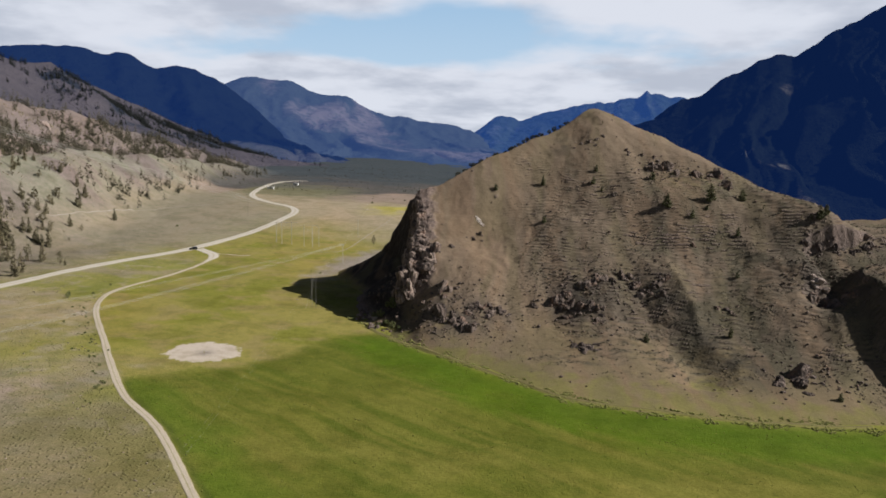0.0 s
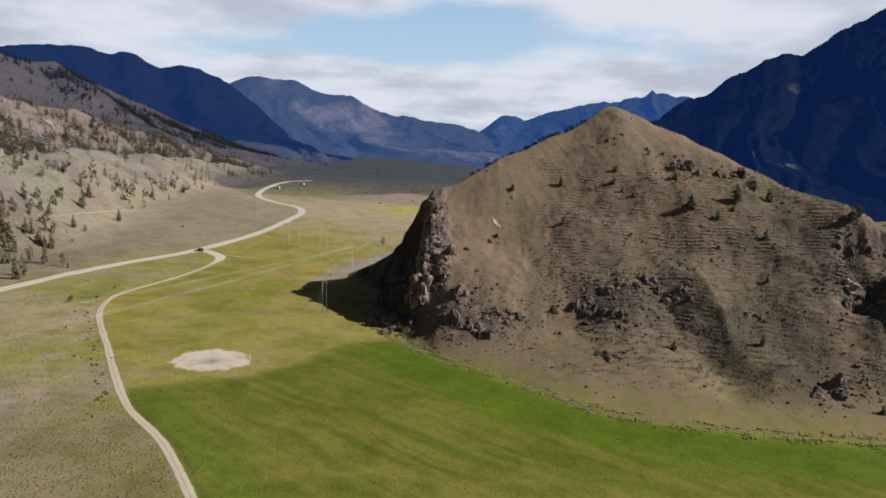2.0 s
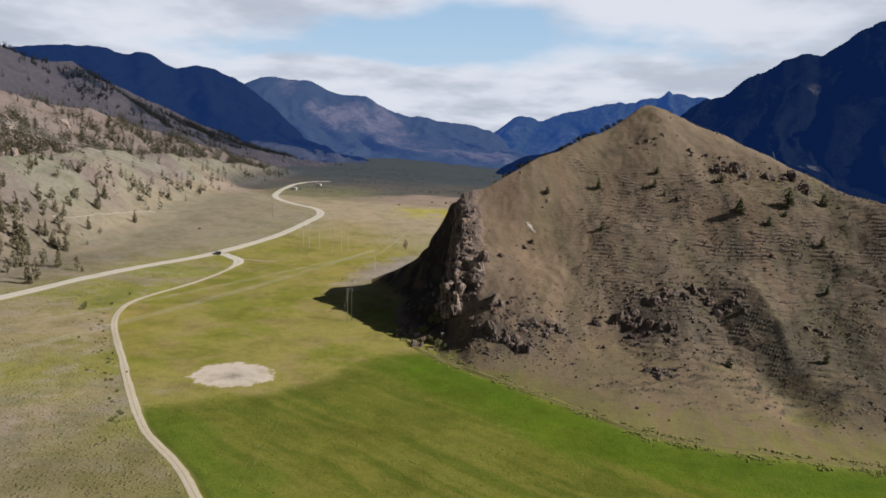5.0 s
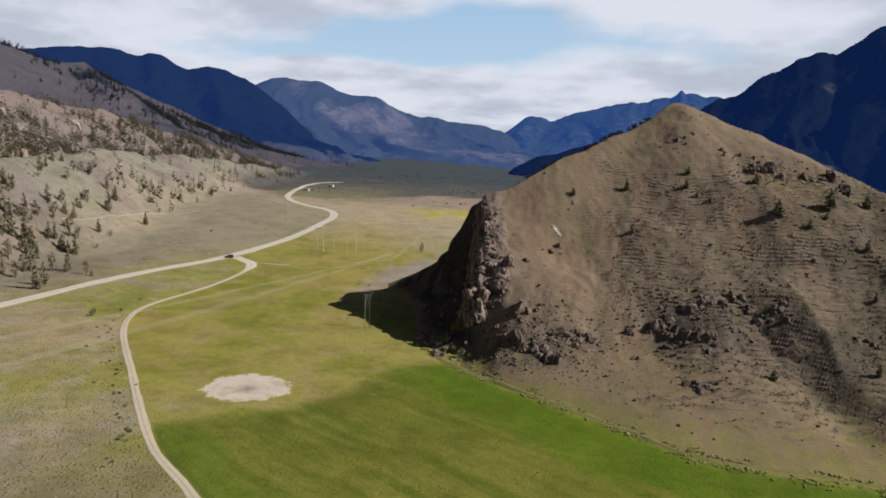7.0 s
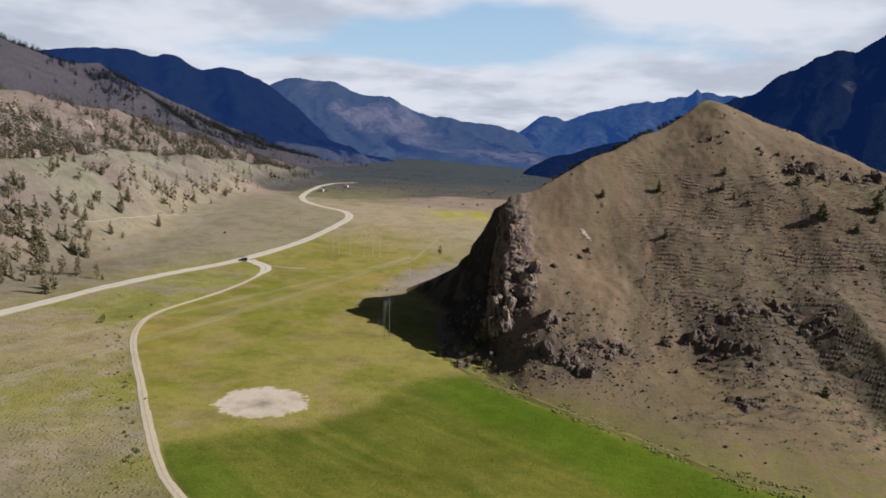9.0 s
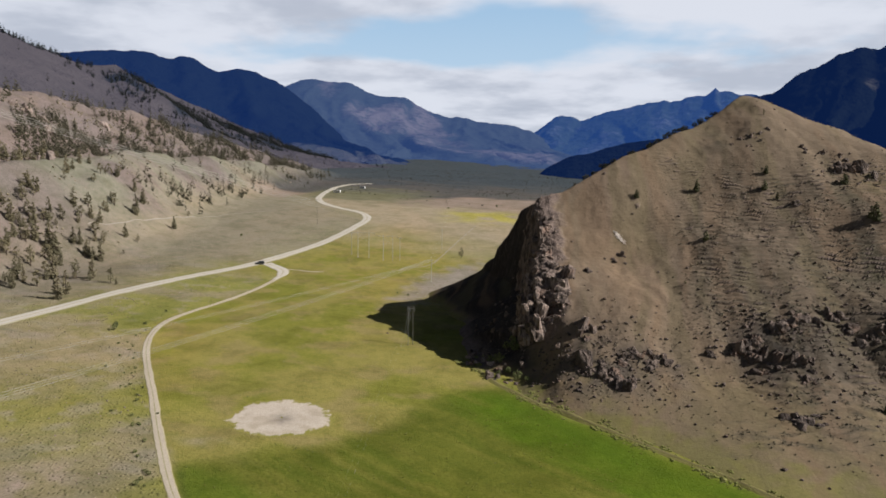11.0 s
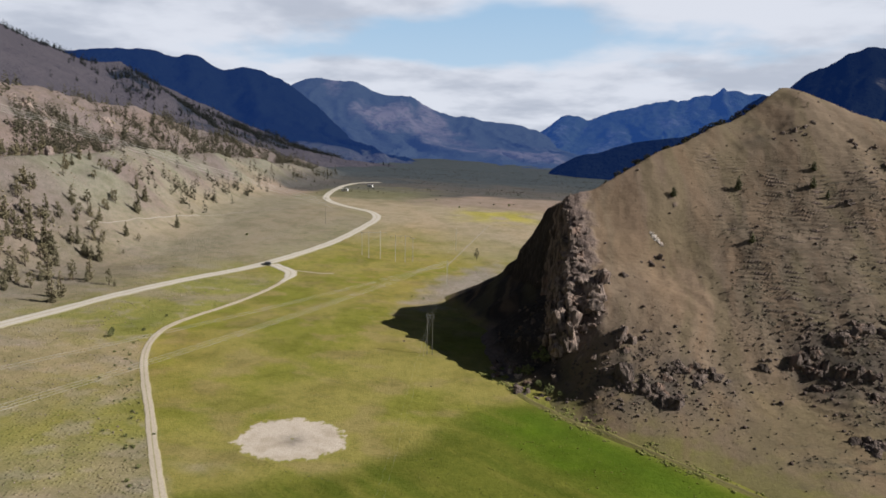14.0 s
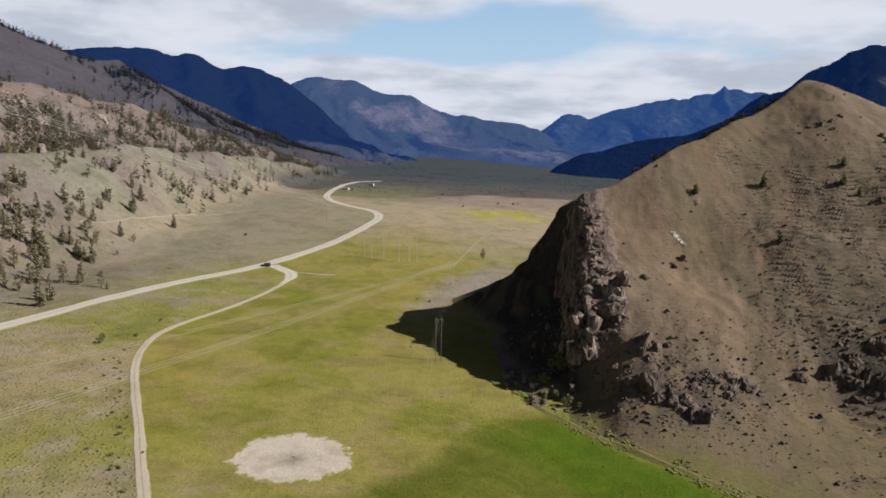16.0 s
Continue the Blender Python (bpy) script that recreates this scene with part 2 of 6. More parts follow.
# ---- materials ----
class Mat:
    """A small builder for node materials."""

    def __init__(self, name):
        self.m = bpy.data.materials.new(name)
        self.m.use_nodes = True
        self.t = self.m.node_tree
        self.b = self.t.nodes["Principled BSDF"]
        self.pos = self.t.nodes.new("ShaderNodeNewGeometry").outputs["Position"]

    def put(self, socket, value):
        if hasattr(value, "is_output"):
            self.t.links.new(value, socket)
        elif isinstance(value, tuple):
            socket.default_value = (*value, 1) if len(value) == 3 and len(socket.default_value) == 4 else value
        else:
            socket.default_value = value

    def noise(self, size, detail=4.0, rough=0.6, stretch=(1, 1, 1), where=None):
        mp = self.t.nodes.new("ShaderNodeMapping")
        self.t.links.new(where or self.pos, mp.inputs[0])
        mp.inputs[3].default_value = tuple(s / size for s in stretch)
        n = self.t.nodes.new("ShaderNodeTexNoise")
        n.inputs["Scale"].default_value, n.inputs["Detail"].default_value, n.inputs["Roughness"].default_value = 1.0, detail, rough
        self.t.links.new(mp.outputs[0], n.inputs[0])
        return n.outputs[0]

    def cells(self, size, stretch=(1, 1, 1), feature="F1"):
        mp = self.t.nodes.new("ShaderNodeMapping")
        self.t.links.new(self.pos, mp.inputs[0])
        mp.inputs[3].default_value = tuple(s / size for s in stretch)
        n = self.t.nodes.new("ShaderNodeTexVoronoi")
        n.feature = feature
        n.inputs["Scale"].default_value = 1.0
        self.t.links.new(mp.outputs[0], n.inputs[0])
        return n.outputs[0]

    def math(self, op, a, b=0.0, clamp=False):
        n = self.t.nodes.new("ShaderNodeMath")
        n.operation, n.use_clamp = op, clamp
        self.put(n.inputs[0], a)
        self.put(n.inputs[1], b)
        return n.outputs[0]

    def ramp(self, v, a, b, c=0.0, d=1.0):
        n = self.t.nodes.new("ShaderNodeMapRange")
        n.interpolation_type = "SMOOTHSTEP"
        for i, x in enumerate((v, a, b, c, d)):
            self.put(n.inputs[i], x)
        return n.outputs[0]

    def mix(self, f, a, b, how="MIX"):
        n = self.t.nodes.new("ShaderNodeMix")
        n.data_type, n.blend_type = "RGBA", how
        self.put(n.inputs[0], f)
        self.put(n.inputs[6], a)
        self.put(n.inputs[7], b)
        return n.outputs[2]

    def attribute(self, name):
        n = self.t.nodes.new("ShaderNodeAttribute")
        n.attribute_name = name
        return n

    def random(self):
        return self.t.nodes.new("ShaderNodeObjectInfo").outputs["Random"]

    def island(self):
        return self.t.nodes.new("ShaderNodeNewGeometry").outputs["Random Per Island"]

    def done(self, colour, rough=0.9, bump=None, depth=0.1, metal=0.0, spec=0.2):
        # one common factor lowers all base colours to suit the sun and exposure
        self.put(self.b.inputs["Base Color"], self.mix(1.0, colour, (0.68, 0.68, 0.68), "MULTIPLY"))
        self.put(self.b.inputs["Roughness"], rough)
        self.put(self.b.inputs["Metallic"], metal)
        self.put(self.b.inputs["Specular IOR Level"], spec)
        if bump is not None:
            n = self.t.nodes.new("ShaderNodeBump")
            n.inputs["Strength"].default_value, n.inputs["Distance"].default_value = 1.0, depth
            self.t.links.new(bump, n.inputs["Height"])
            self.t.links.new(n.outputs[0], self.b.inputs["Normal"])
        return self.m


def ground_material():
    k = Mat("grass_and_sage")
    at = k.attribute("cover")
    sage = at.outputs["Alpha"]
    fine = k.noise(0.8, 5, 0.65)
    tuft = k.noise(3.6, 5, 0.65)
    wide = k.noise(17, 5, 0.65)
    far = k.noise(70, 4, 0.55, (1, 0.45, 1))
    c = k.mix(k.ramp(fine, 0.3, 0.75), at.outputs["Color"], k.mix(1.0, at.outputs["Color"], (0.76, 0.79, 0.74), "MULTIPLY"))
    c = k.mix(k.ramp(tuft, 0.45, 0.70, 0.0, 0.6), c, k.mix(1.0, c, (0.70, 0.76, 0.66), "MULTIPLY"))
    c = k.mix(k.ramp(tuft, 0.46, 0.30, 0.0, 0.5), c, k.mix(1.0, c, (1.22, 1.14, 1.20), "MULTIPLY"))
    c = k.mix(k.ramp(wide, 0.42, 0.66, 0.0, 0.75), c, k.mix(1.0, c, (0.72, 0.74, 0.66), "MULTIPLY"))
    c = k.mix(k.ramp(far, 0.45, 0.7, 0.0, 0.6), c, k.mix(1.0, c, (1.22, 1.10, 1.05), "MULTIPLY"))
    dots = k.ramp(k.cells(1.2), 0.14, 0.36, 1.0, 0.0)
    patch = k.ramp(k.noise(13, 4, 0.65), 0.47, 0.62)
    c = k.mix(k.math("MULTIPLY", k.math("MULTIPLY", dots, patch), k.math("MULTIPLY", sage, 0.38)), c, (0.095, 0.092, 0.058))
    h = k.math("ADD", k.math("MULTIPLY", fine, 0.5), k.math("MULTIPLY", k.math("MULTIPLY", dots, sage), 0.6))
    return k.done(c, 0.95, h, 0.5, spec=0.05)


def hill_material():
    k = Mat("dry_hill_grass_and_scree")
    at = k.attribute("cover")
    rough_ground = at.outputs["Alpha"]
    fine = k.noise(0.9, 5, 0.65)
    mid = k.noise(7, 5, 0.6)
    c = at.outputs["Color"]
    c = k.mix(k.ramp(fine, 0.35, 0.75, 0.0, 0.7), c, k.mix(1.0, c, (0.76, 0.76, 0.75), "MULTIPLY"))
    c = k.mix(k.ramp(mid, 0.44, 0.68, 0.0, 0.6), c, k.mix(1.0, c, (0.80, 0.81, 0.80), "MULTIPLY"))
    streak = k.noise(8, 4, 0.6, (1, 0.14, 0.14))
    c = k.mix(k.ramp(streak, 0.48, 0.70, 0.0, 0.5), c, k.mix(1.0, c, (1.20, 1.17, 1.12), "MULTIPLY"))
    dots = k.ramp(k.cells(1.7), 0.16, 0.36, 1.0, 0.0)
    patch = k.ramp(k.noise(8, 3, 0.6), 0.44, 0.60)
    c = k.mix(k.math("MULTIPLY", k.math("MULTIPLY", dots, patch), k.math("MULTIPLY", rough_ground, 0.8)), c, (0.085, 0.078, 0.058))
    # brush and bare soil on the risers of the trodden terraces
    riser = k.math("MULTIPLY", k.attribute("brush").outputs["Fac"], k.ramp(k.noise(0.9, 3, 0.6, (0.5, 1, 1)), 0.30, 0.54))
    c = k.mix(k.math("MULTIPLY", riser, 0.85), c, (0.088, 0.078, 0.058))
    # cracked rock where the crag breaks through
    stone = k.attribute("stone").outputs["Fac"]
    crack = k.cells(2.1, (1, 1, 0.4), "DISTANCE_TO_EDGE")
    c = k.mix(k.math("MULTIPLY", k.ramp(crack, 0.0, 0.05, 0.25, 0.0), stone), c, (0.035, 0.03, 0.027))
    c = k.mix(k.math("MULTIPLY", k.ramp(k.noise(1.4, 6, 0.7, (1, 1, 0.35)), 0.45, 0.66), k.math("MULTIPLY", stone, 0.8)), c, (0.11, 0.088, 0.078))
    h = k.math("ADD", k.math("ADD", k.math("MULTIPLY", fine, 0.2), k.math("MULTIPLY", mid, 0.5)), k.math("MULTIPLY", k.math("MULTIPLY", k.math("MULTIPLY", dots, patch), rough_ground), 0.35))
    h = k.math("ADD", h, k.math("MULTIPLY", k.noise(1.6, 6, 0.65, (1, 1, 0.4)), k.math("MULTIPLY", stone, 1.4)))
    return k.done(c, 0.95, h, 0.8, spec=0.05)


def rock_material(name, light, dark, size=1.6):
    k = Mat(name)
    a = k.noise(size, 7, 0.7, (1, 1, 0.45))
    crack = k.cells(size * 1.2, (1, 1, 0.5), "DISTANCE_TO_EDGE")
    c = k.mix(k.ramp(a, 0.36, 0.66), dark, light)
    c = k.mix(k.ramp(k.noise(4.5, 4, 0.6), 0.5, 0.7, 0.0, 0.6), c, (0.26, 0.16, 0.11))
    c = k.mix(k.math("MULTIPLY", k.ramp(crack, 0.0, 0.05, 0.6, 0.0), k.ramp(k.noise(2.4, 3, 0.6), 0.48, 0.62)), c, (0.045, 0.038, 0.033))
    c = k.mix(1.0, c, k.mix(k.random(), (0.75, 0.75, 0.75), (1.2, 1.2, 1.2)), "MULTIPLY")
    h = k.math("ADD", k.math("MULTIPLY", a, 1.6), k.math("MULTIPLY", k.ramp(crack, 0.0, 0.14), 0.3))
    return k.done(c, 0.9, h, 0.5, spec=0.15)


def cliff_material():
    """Brown crag stone in upright ribs with dark clefts."""
    k = Mat("ribbed_cliff_rock")
    a = k.noise(1.3, 6, 0.65, (1, 1, 0.22))
    crack = k.cells(2.0, (1, 1, 0.28), "DISTANCE_TO_EDGE")
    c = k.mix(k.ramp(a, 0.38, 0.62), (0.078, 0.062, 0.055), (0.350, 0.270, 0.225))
    c = k.mix(k.ramp(k.noise(4.5, 4, 0.6), 0.48, 0.68, 0.0, 0.6), c, (0.26, 0.165, 0.125))
    c = k.mix(k.math("MULTIPLY", k.ramp(crack, 0.0, 0.06, 0.6, 0.0), k.ramp(k.noise(2.4, 3, 0.6), 0.46, 0.62)), c, (0.045, 0.038, 0.033))
    c = k.mix(1.0, c, k.mix(k.random(), (0.72, 0.72, 0.72), (1.2, 1.2, 1.2)), "MULTIPLY")
    return k.done(c, 0.9, k.math("ADD", k.math("MULTIPLY", a, 1.6), k.math("MULTIPLY", k.ramp(crack, 0.0, 0.12), 0.3)), 0.5, spec=0.15)


def gravel_material(name, colour, edge):
    k = Mat(name)
    across = k.attribute("across").outputs["Fac"]
    fine = k.noise(0.5, 5, 0.7)
    rut = k.math("ABSOLUTE", k.math("SUBTRACT", k.math("ABSOLUTE", across), 0.48))
    c = k.mix(k.ramp(fine, 0.3, 0.75), colour, tuple(v * 0.78 for v in colour))
    c = k.mix(k.ramp(k.noise(9, 4, 0.6), 0.45, 0.7, 0.0, 0.5), c, tuple(v * 0.8 for v in colour))
    ragged = k.math("ADD", rut, k.math("MULTIPLY", k.math("SUBTRACT", k.noise(1.6, 4, 0.65), 0.5), 0.30))
    c = k.mix(k.ramp(ragged, 0.30, 0.56, 0.0, 0.95), c, edge)
    c = k.mix(k.math("MULTIPLY", k.ramp(k.math("ABSOLUTE", across), 0.22, 0.0), k.ramp(k.noise(4, 4, 0.6), 0.35, 0.6, 0.0, 0.55)), c, edge)
    return k.done(c, 0.95, fine, 0.12, spec=0.1)


def dust_material():
    k = Mat("bare_dusty_earth")
    fine = k.noise(0.7, 5, 0.7)
    wide = k.noise(6, 4, 0.6)
    c = k.mix(k.ramp(fine, 0.3, 0.7), (0.62, 0.54, 0.45), (0.52, 0.45, 0.37))
    c = k.mix(k.ramp(wide, 0.45, 0.68, 0.0, 0.8), c, (0.43, 0.365, 0.28))
    c = k.mix(k.attribute("across").outputs["Fac"], c, (0.19, 0.165, 0.135))
    # grass creeps in raggedly from the rim
    grass = k.math("ADD", k.attribute("rim").outputs["Fac"], k.math("MULTIPLY", k.math("SUBTRACT", k.noise(2.6, 6, 0.7, (1, 0.6, 1)), 0.5), 0.75))
    c = k.mix(k.ramp(grass, 0.86, 0.97), c, k.mix(k.ramp(wide, 0.4, 0.6), (0.30, 0.262, 0.078), (0.25, 0.238, 0.05)))
    return k.done(c, 0.95, fine, 0.15, spec=0.1)


def leaf_material(name, a, b):
    k = Mat(name)
    c = k.mix(k.island(), a, b)
    c = k.mix(1.0, c, k.mix(k.random(), (0.72, 0.75, 0.72), (1.25, 1.2, 1.15)), "MULTIPLY")
    c = k.mix(k.ramp(k.noise(0.5, 3, 0.6), 0.35, 0.7, 0.0, 0.6), c, tuple(v * 0.5 for v in a))
    return k.done(c, 0.85, spec=0.1)


def plain_material(name, a, b, size, rough=0.7, metal=0.0, spec=0.3, stretch=(1, 1, 1)):
    k = Mat(name)
    n = k.noise(size, 4, 0.6, stretch)
    return k.done(k.mix(k.ramp(n, 0.35, 0.68), a, b), rough, n, size * 0.02, metal, spec)


def mountain_material(name, forest, meadow, rock, air_haze, amount, grain=60.0):
    """Backdrop slopes kilometres off: forest, open grass and rock by the slope's own cover; distance haze is painted on
    as emission.
    """
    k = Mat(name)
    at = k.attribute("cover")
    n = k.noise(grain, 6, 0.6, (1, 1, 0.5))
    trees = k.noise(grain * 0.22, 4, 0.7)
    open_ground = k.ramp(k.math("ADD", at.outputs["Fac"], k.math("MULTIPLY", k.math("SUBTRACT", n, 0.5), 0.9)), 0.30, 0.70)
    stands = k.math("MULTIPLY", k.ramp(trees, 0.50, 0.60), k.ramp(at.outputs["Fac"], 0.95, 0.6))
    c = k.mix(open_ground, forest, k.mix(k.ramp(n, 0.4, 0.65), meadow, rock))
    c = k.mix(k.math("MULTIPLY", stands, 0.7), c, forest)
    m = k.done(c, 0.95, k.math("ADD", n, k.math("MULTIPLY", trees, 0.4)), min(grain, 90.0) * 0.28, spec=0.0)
    # the haze glow; the slopes themselves give off no light
    k.b.inputs["Emission Color"].default_value = (*air_haze, 1)
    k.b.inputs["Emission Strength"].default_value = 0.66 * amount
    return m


GROUND, HILL = ground_material(), hill_material()
ROCK = rock_material("brown_cliff_rock", (0.215, 0.165, 0.138), (0.082, 0.066, 0.058))
PALE_ROCK = rock_material("pale_weathered_rock", (0.46, 0.375, 0.325), (0.29, 0.23, 0.20))
MOUNTAIN_TREES = leaf_material("far_conifer_needles", (0.020, 0.025, 0.026), (0.036, 0.042, 0.042))
FAR_NEEDLES = leaf_material("hillside_conifer_needles", (0.098, 0.092, 0.064), (0.165, 0.150, 0.104))
WHITE_ROCK = rock_material("white_broken_stone", (0.92, 0.84, 0.76), (0.74, 0.66, 0.58))
POLE_GREY = plain_material("grey_pole_wood", (0.22, 0.21, 0.18), (0.15, 0.14, 0.12), 0.5, 0.85, spec=0.1, stretch=(1, 1, 0.1))
HILL_NEEDLES = leaf_material("hill_conifer_needles", (0.105, 0.112, 0.060), (0.175, 0.172, 0.095))
DITCH_GREEN = leaf_material("ditch_grass_clumps", (0.21, 0.225, 0.068), (0.33, 0.33, 0.115))
FIELD_GREEN = leaf_material("field_clump_leaves", (0.125, 0.150, 0.030), (0.215, 0.225, 0.055))
# leaf colour darkened to carry the shade behind the crest; valley brush shares it
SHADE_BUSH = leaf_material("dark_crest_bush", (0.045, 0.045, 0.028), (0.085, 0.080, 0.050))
CLIFF_ROCK = cliff_material()
GRAVEL = gravel_material("pale_road_gravel", (0.64, 0.59, 0.51), (0.40, 0.36, 0.25))
TRACK = gravel_material("dirt_track", (0.58, 0.505, 0.40), (0.33, 0.29, 0.13))
PATH_DIRT = gravel_material("pale_path_dirt", (0.42, 0.375, 0.315), (0.31, 0.275, 0.22))
DUST = dust_material()


def ditch_material():
    k = Mat("ditch_earth_and_weeds")
    far = k.math("ABSOLUTE", k.attribute("across").outputs["Fac"])
    fine = k.noise(0.6, 5, 0.7)
    c = k.mix(k.ramp(k.math("ADD", far, k.math("MULTIPLY", k.math("SUBTRACT", k.noise(1.8, 4, 0.65), 0.5), 0.5)), 0.15, 0.45), (0.175, 0.155, 0.066), (0.225, 0.215, 0.062))
    c = k.mix(k.ramp(fine, 0.35, 0.7, 0.0, 0.6), c, (0.215, 0.185, 0.085))
    return k.done(c, 0.95, fine, 0.15, spec=0.05)


DITCH_EARTH = ditch_material()
NEEDLES = leaf_material("conifer_needles", (0.185, 0.165, 0.104), (0.275, 0.242, 0.158))
HILL_SAGE = leaf_material("hill_sagebrush_leaves", (0.118, 0.102, 0.070), (0.200, 0.170, 0.116))
JUNIPER = leaf_material("juniper_foliage", (0.180, 0.160, 0.098), (0.265, 0.232, 0.145))
SAGE = leaf_material("sagebrush", (0.25, 0.212, 0.148), (0.38, 0.325, 0.23))
WILLOW = leaf_material("green_shrub_leaves", (0.15, 0.17, 0.065), (0.27, 0.28, 0.13))
BARK = plain_material("bark", (0.14, 0.10, 0.07), (0.06, 0.045, 0.035), 0.3, 0.9, spec=0.1, stretch=(1, 1, 0.2))
POLE_WOOD = plain_material("weathered_pole_wood", (0.55, 0.52, 0.45), (0.43, 0.40, 0.34), 0.5, 0.85, spec=0.1, stretch=(1, 1, 0.1))
CERAMIC = plain_material("insulator_ceramic", (0.30, 0.29, 0.28), (0.22, 0.20, 0.19), 0.1, 0.25)
WIRE = plain_material("aluminium_wire", (0.60, 0.59, 0.54), (0.48, 0.47, 0.43), 0.5, 0.5, 0.2)

# ---- builders ----
def link_mesh(name, verts, faces, material, parent=None, label="", smooth_shade=True):
    me = bpy.data.meshes.new(name)
    verts = np.asarray(verts, np.float32)
    if isinstance(faces, np.ndarray):
        n = faces.shape[1]
        me.vertices.add(len(verts))
        me.vertices.foreach_set("co", verts.ravel())
        me.loops.add(faces.size)
        me.loops.foreach_set("vertex_index", faces.ravel().astype(np.int32))
        me.polygons.add(len(faces))
        me.polygons.foreach_set("loop_start", np.arange(0, faces.size, n, dtype=np.int32))
        me.update(calc_edges=True)
    else:
        me.from_pydata(verts.tolist(), [], faces)
    me.polygons.foreach_set("use_smooth", np.full(len(me.polygons), smooth_shade))
    me.materials.append(material)
    me.validate()
    ob = new(name, me)
    if parent is not None:
        ob.parent = parent
    if label:
        tagged(ob, label)
    return ob


def part(name, bm, material, parent, label=""):
    """One bmesh as one mesh object under a thing or a part."""
    me = bpy.data.meshes.new(name)
    bm.to_mesh(me)
    bm.free()
    me.materials.append(material)
    ob = new(name, me)
    ob.parent = parent
    if label:
        tagged(ob, label)
    return ob


def grid_faces(rows, cols, wrap=False):
    a = np.arange(rows * cols).reshape(rows, cols)
    b = np.concatenate([a, a[:, :1]], axis=1) if wrap else a
    return np.stack([b[:-1, :-1], b[:-1, 1:], b[1:, 1:], b[1:, :-1]], -1).reshape(-1, 4)


def paint(ob, rgba):
    at = ob.data.attributes.new("cover", "FLOAT_COLOR", "POINT")
    at.data.foreach_set("color", np.asarray(rgba, np.float32).ravel())


def scalar(ob, name, values):
    at = ob.data.attributes.new(name, "FLOAT", "POINT")
    at.data.foreach_set("value", np.asarray(values, np.float32).ravel())


def curve_through(points, step):
    """An even, rounded line through plan points (Catmull-Rom)."""
    p = [Vector(q) for q in points]
    p = [p[0] * 2 - p[1], *p, p[-1] * 2 - p[-2]]
    out = []
    for a, b, c, d in zip(p, p[1:], p[2:], p[3:]):
        n = max(2, int((c - b).length / step))
        for i in range(n):
            t = i / n
            out.append(0.5 * (2 * b + (c - a) * t + (2 * a - 5 * b + 4 * c - d) * t * t + (3 * b - a - 3 * c + d) * t ** 3))
    return np.array([tuple(v) for v in (*out, p[-2])])


TRACK_LINE = ((95, -90), (20, 20), (-8, 62), (-34, 101), (-54, 132), (-76, 164), (-94.6, 184), (-113, 211.5), (-126.6, 233.5), (-140.6, 255.5), (-151.6, 274.5), (-158.8, 293), (-160.6, 312),
              (-154, 346), (-150, 378), (-150, 400), (-153, 412), (-163, 422), (-170, 425))
ROAD_LINE = ((-240, 150), (-226, 230), (-213, 296), (-205, 334), (-192, 383), (-170.5, 431), (-155, 500), (-148.5, 572), (-149.5, 606), (-160, 633), (-182, 656),
             (-206, 686), (-226, 728), (-240, 790), (-252, 870), (-258, 960), (-249, 1000), (-236, 1030))
track_xy, road_xy = curve_through(TRACK_LINE, 2.0), curve_through(ROAD_LINE, 3.0)


def lerp(a, b, f):
    return a + (np.asarray(b, float) - a) * f[..., None]


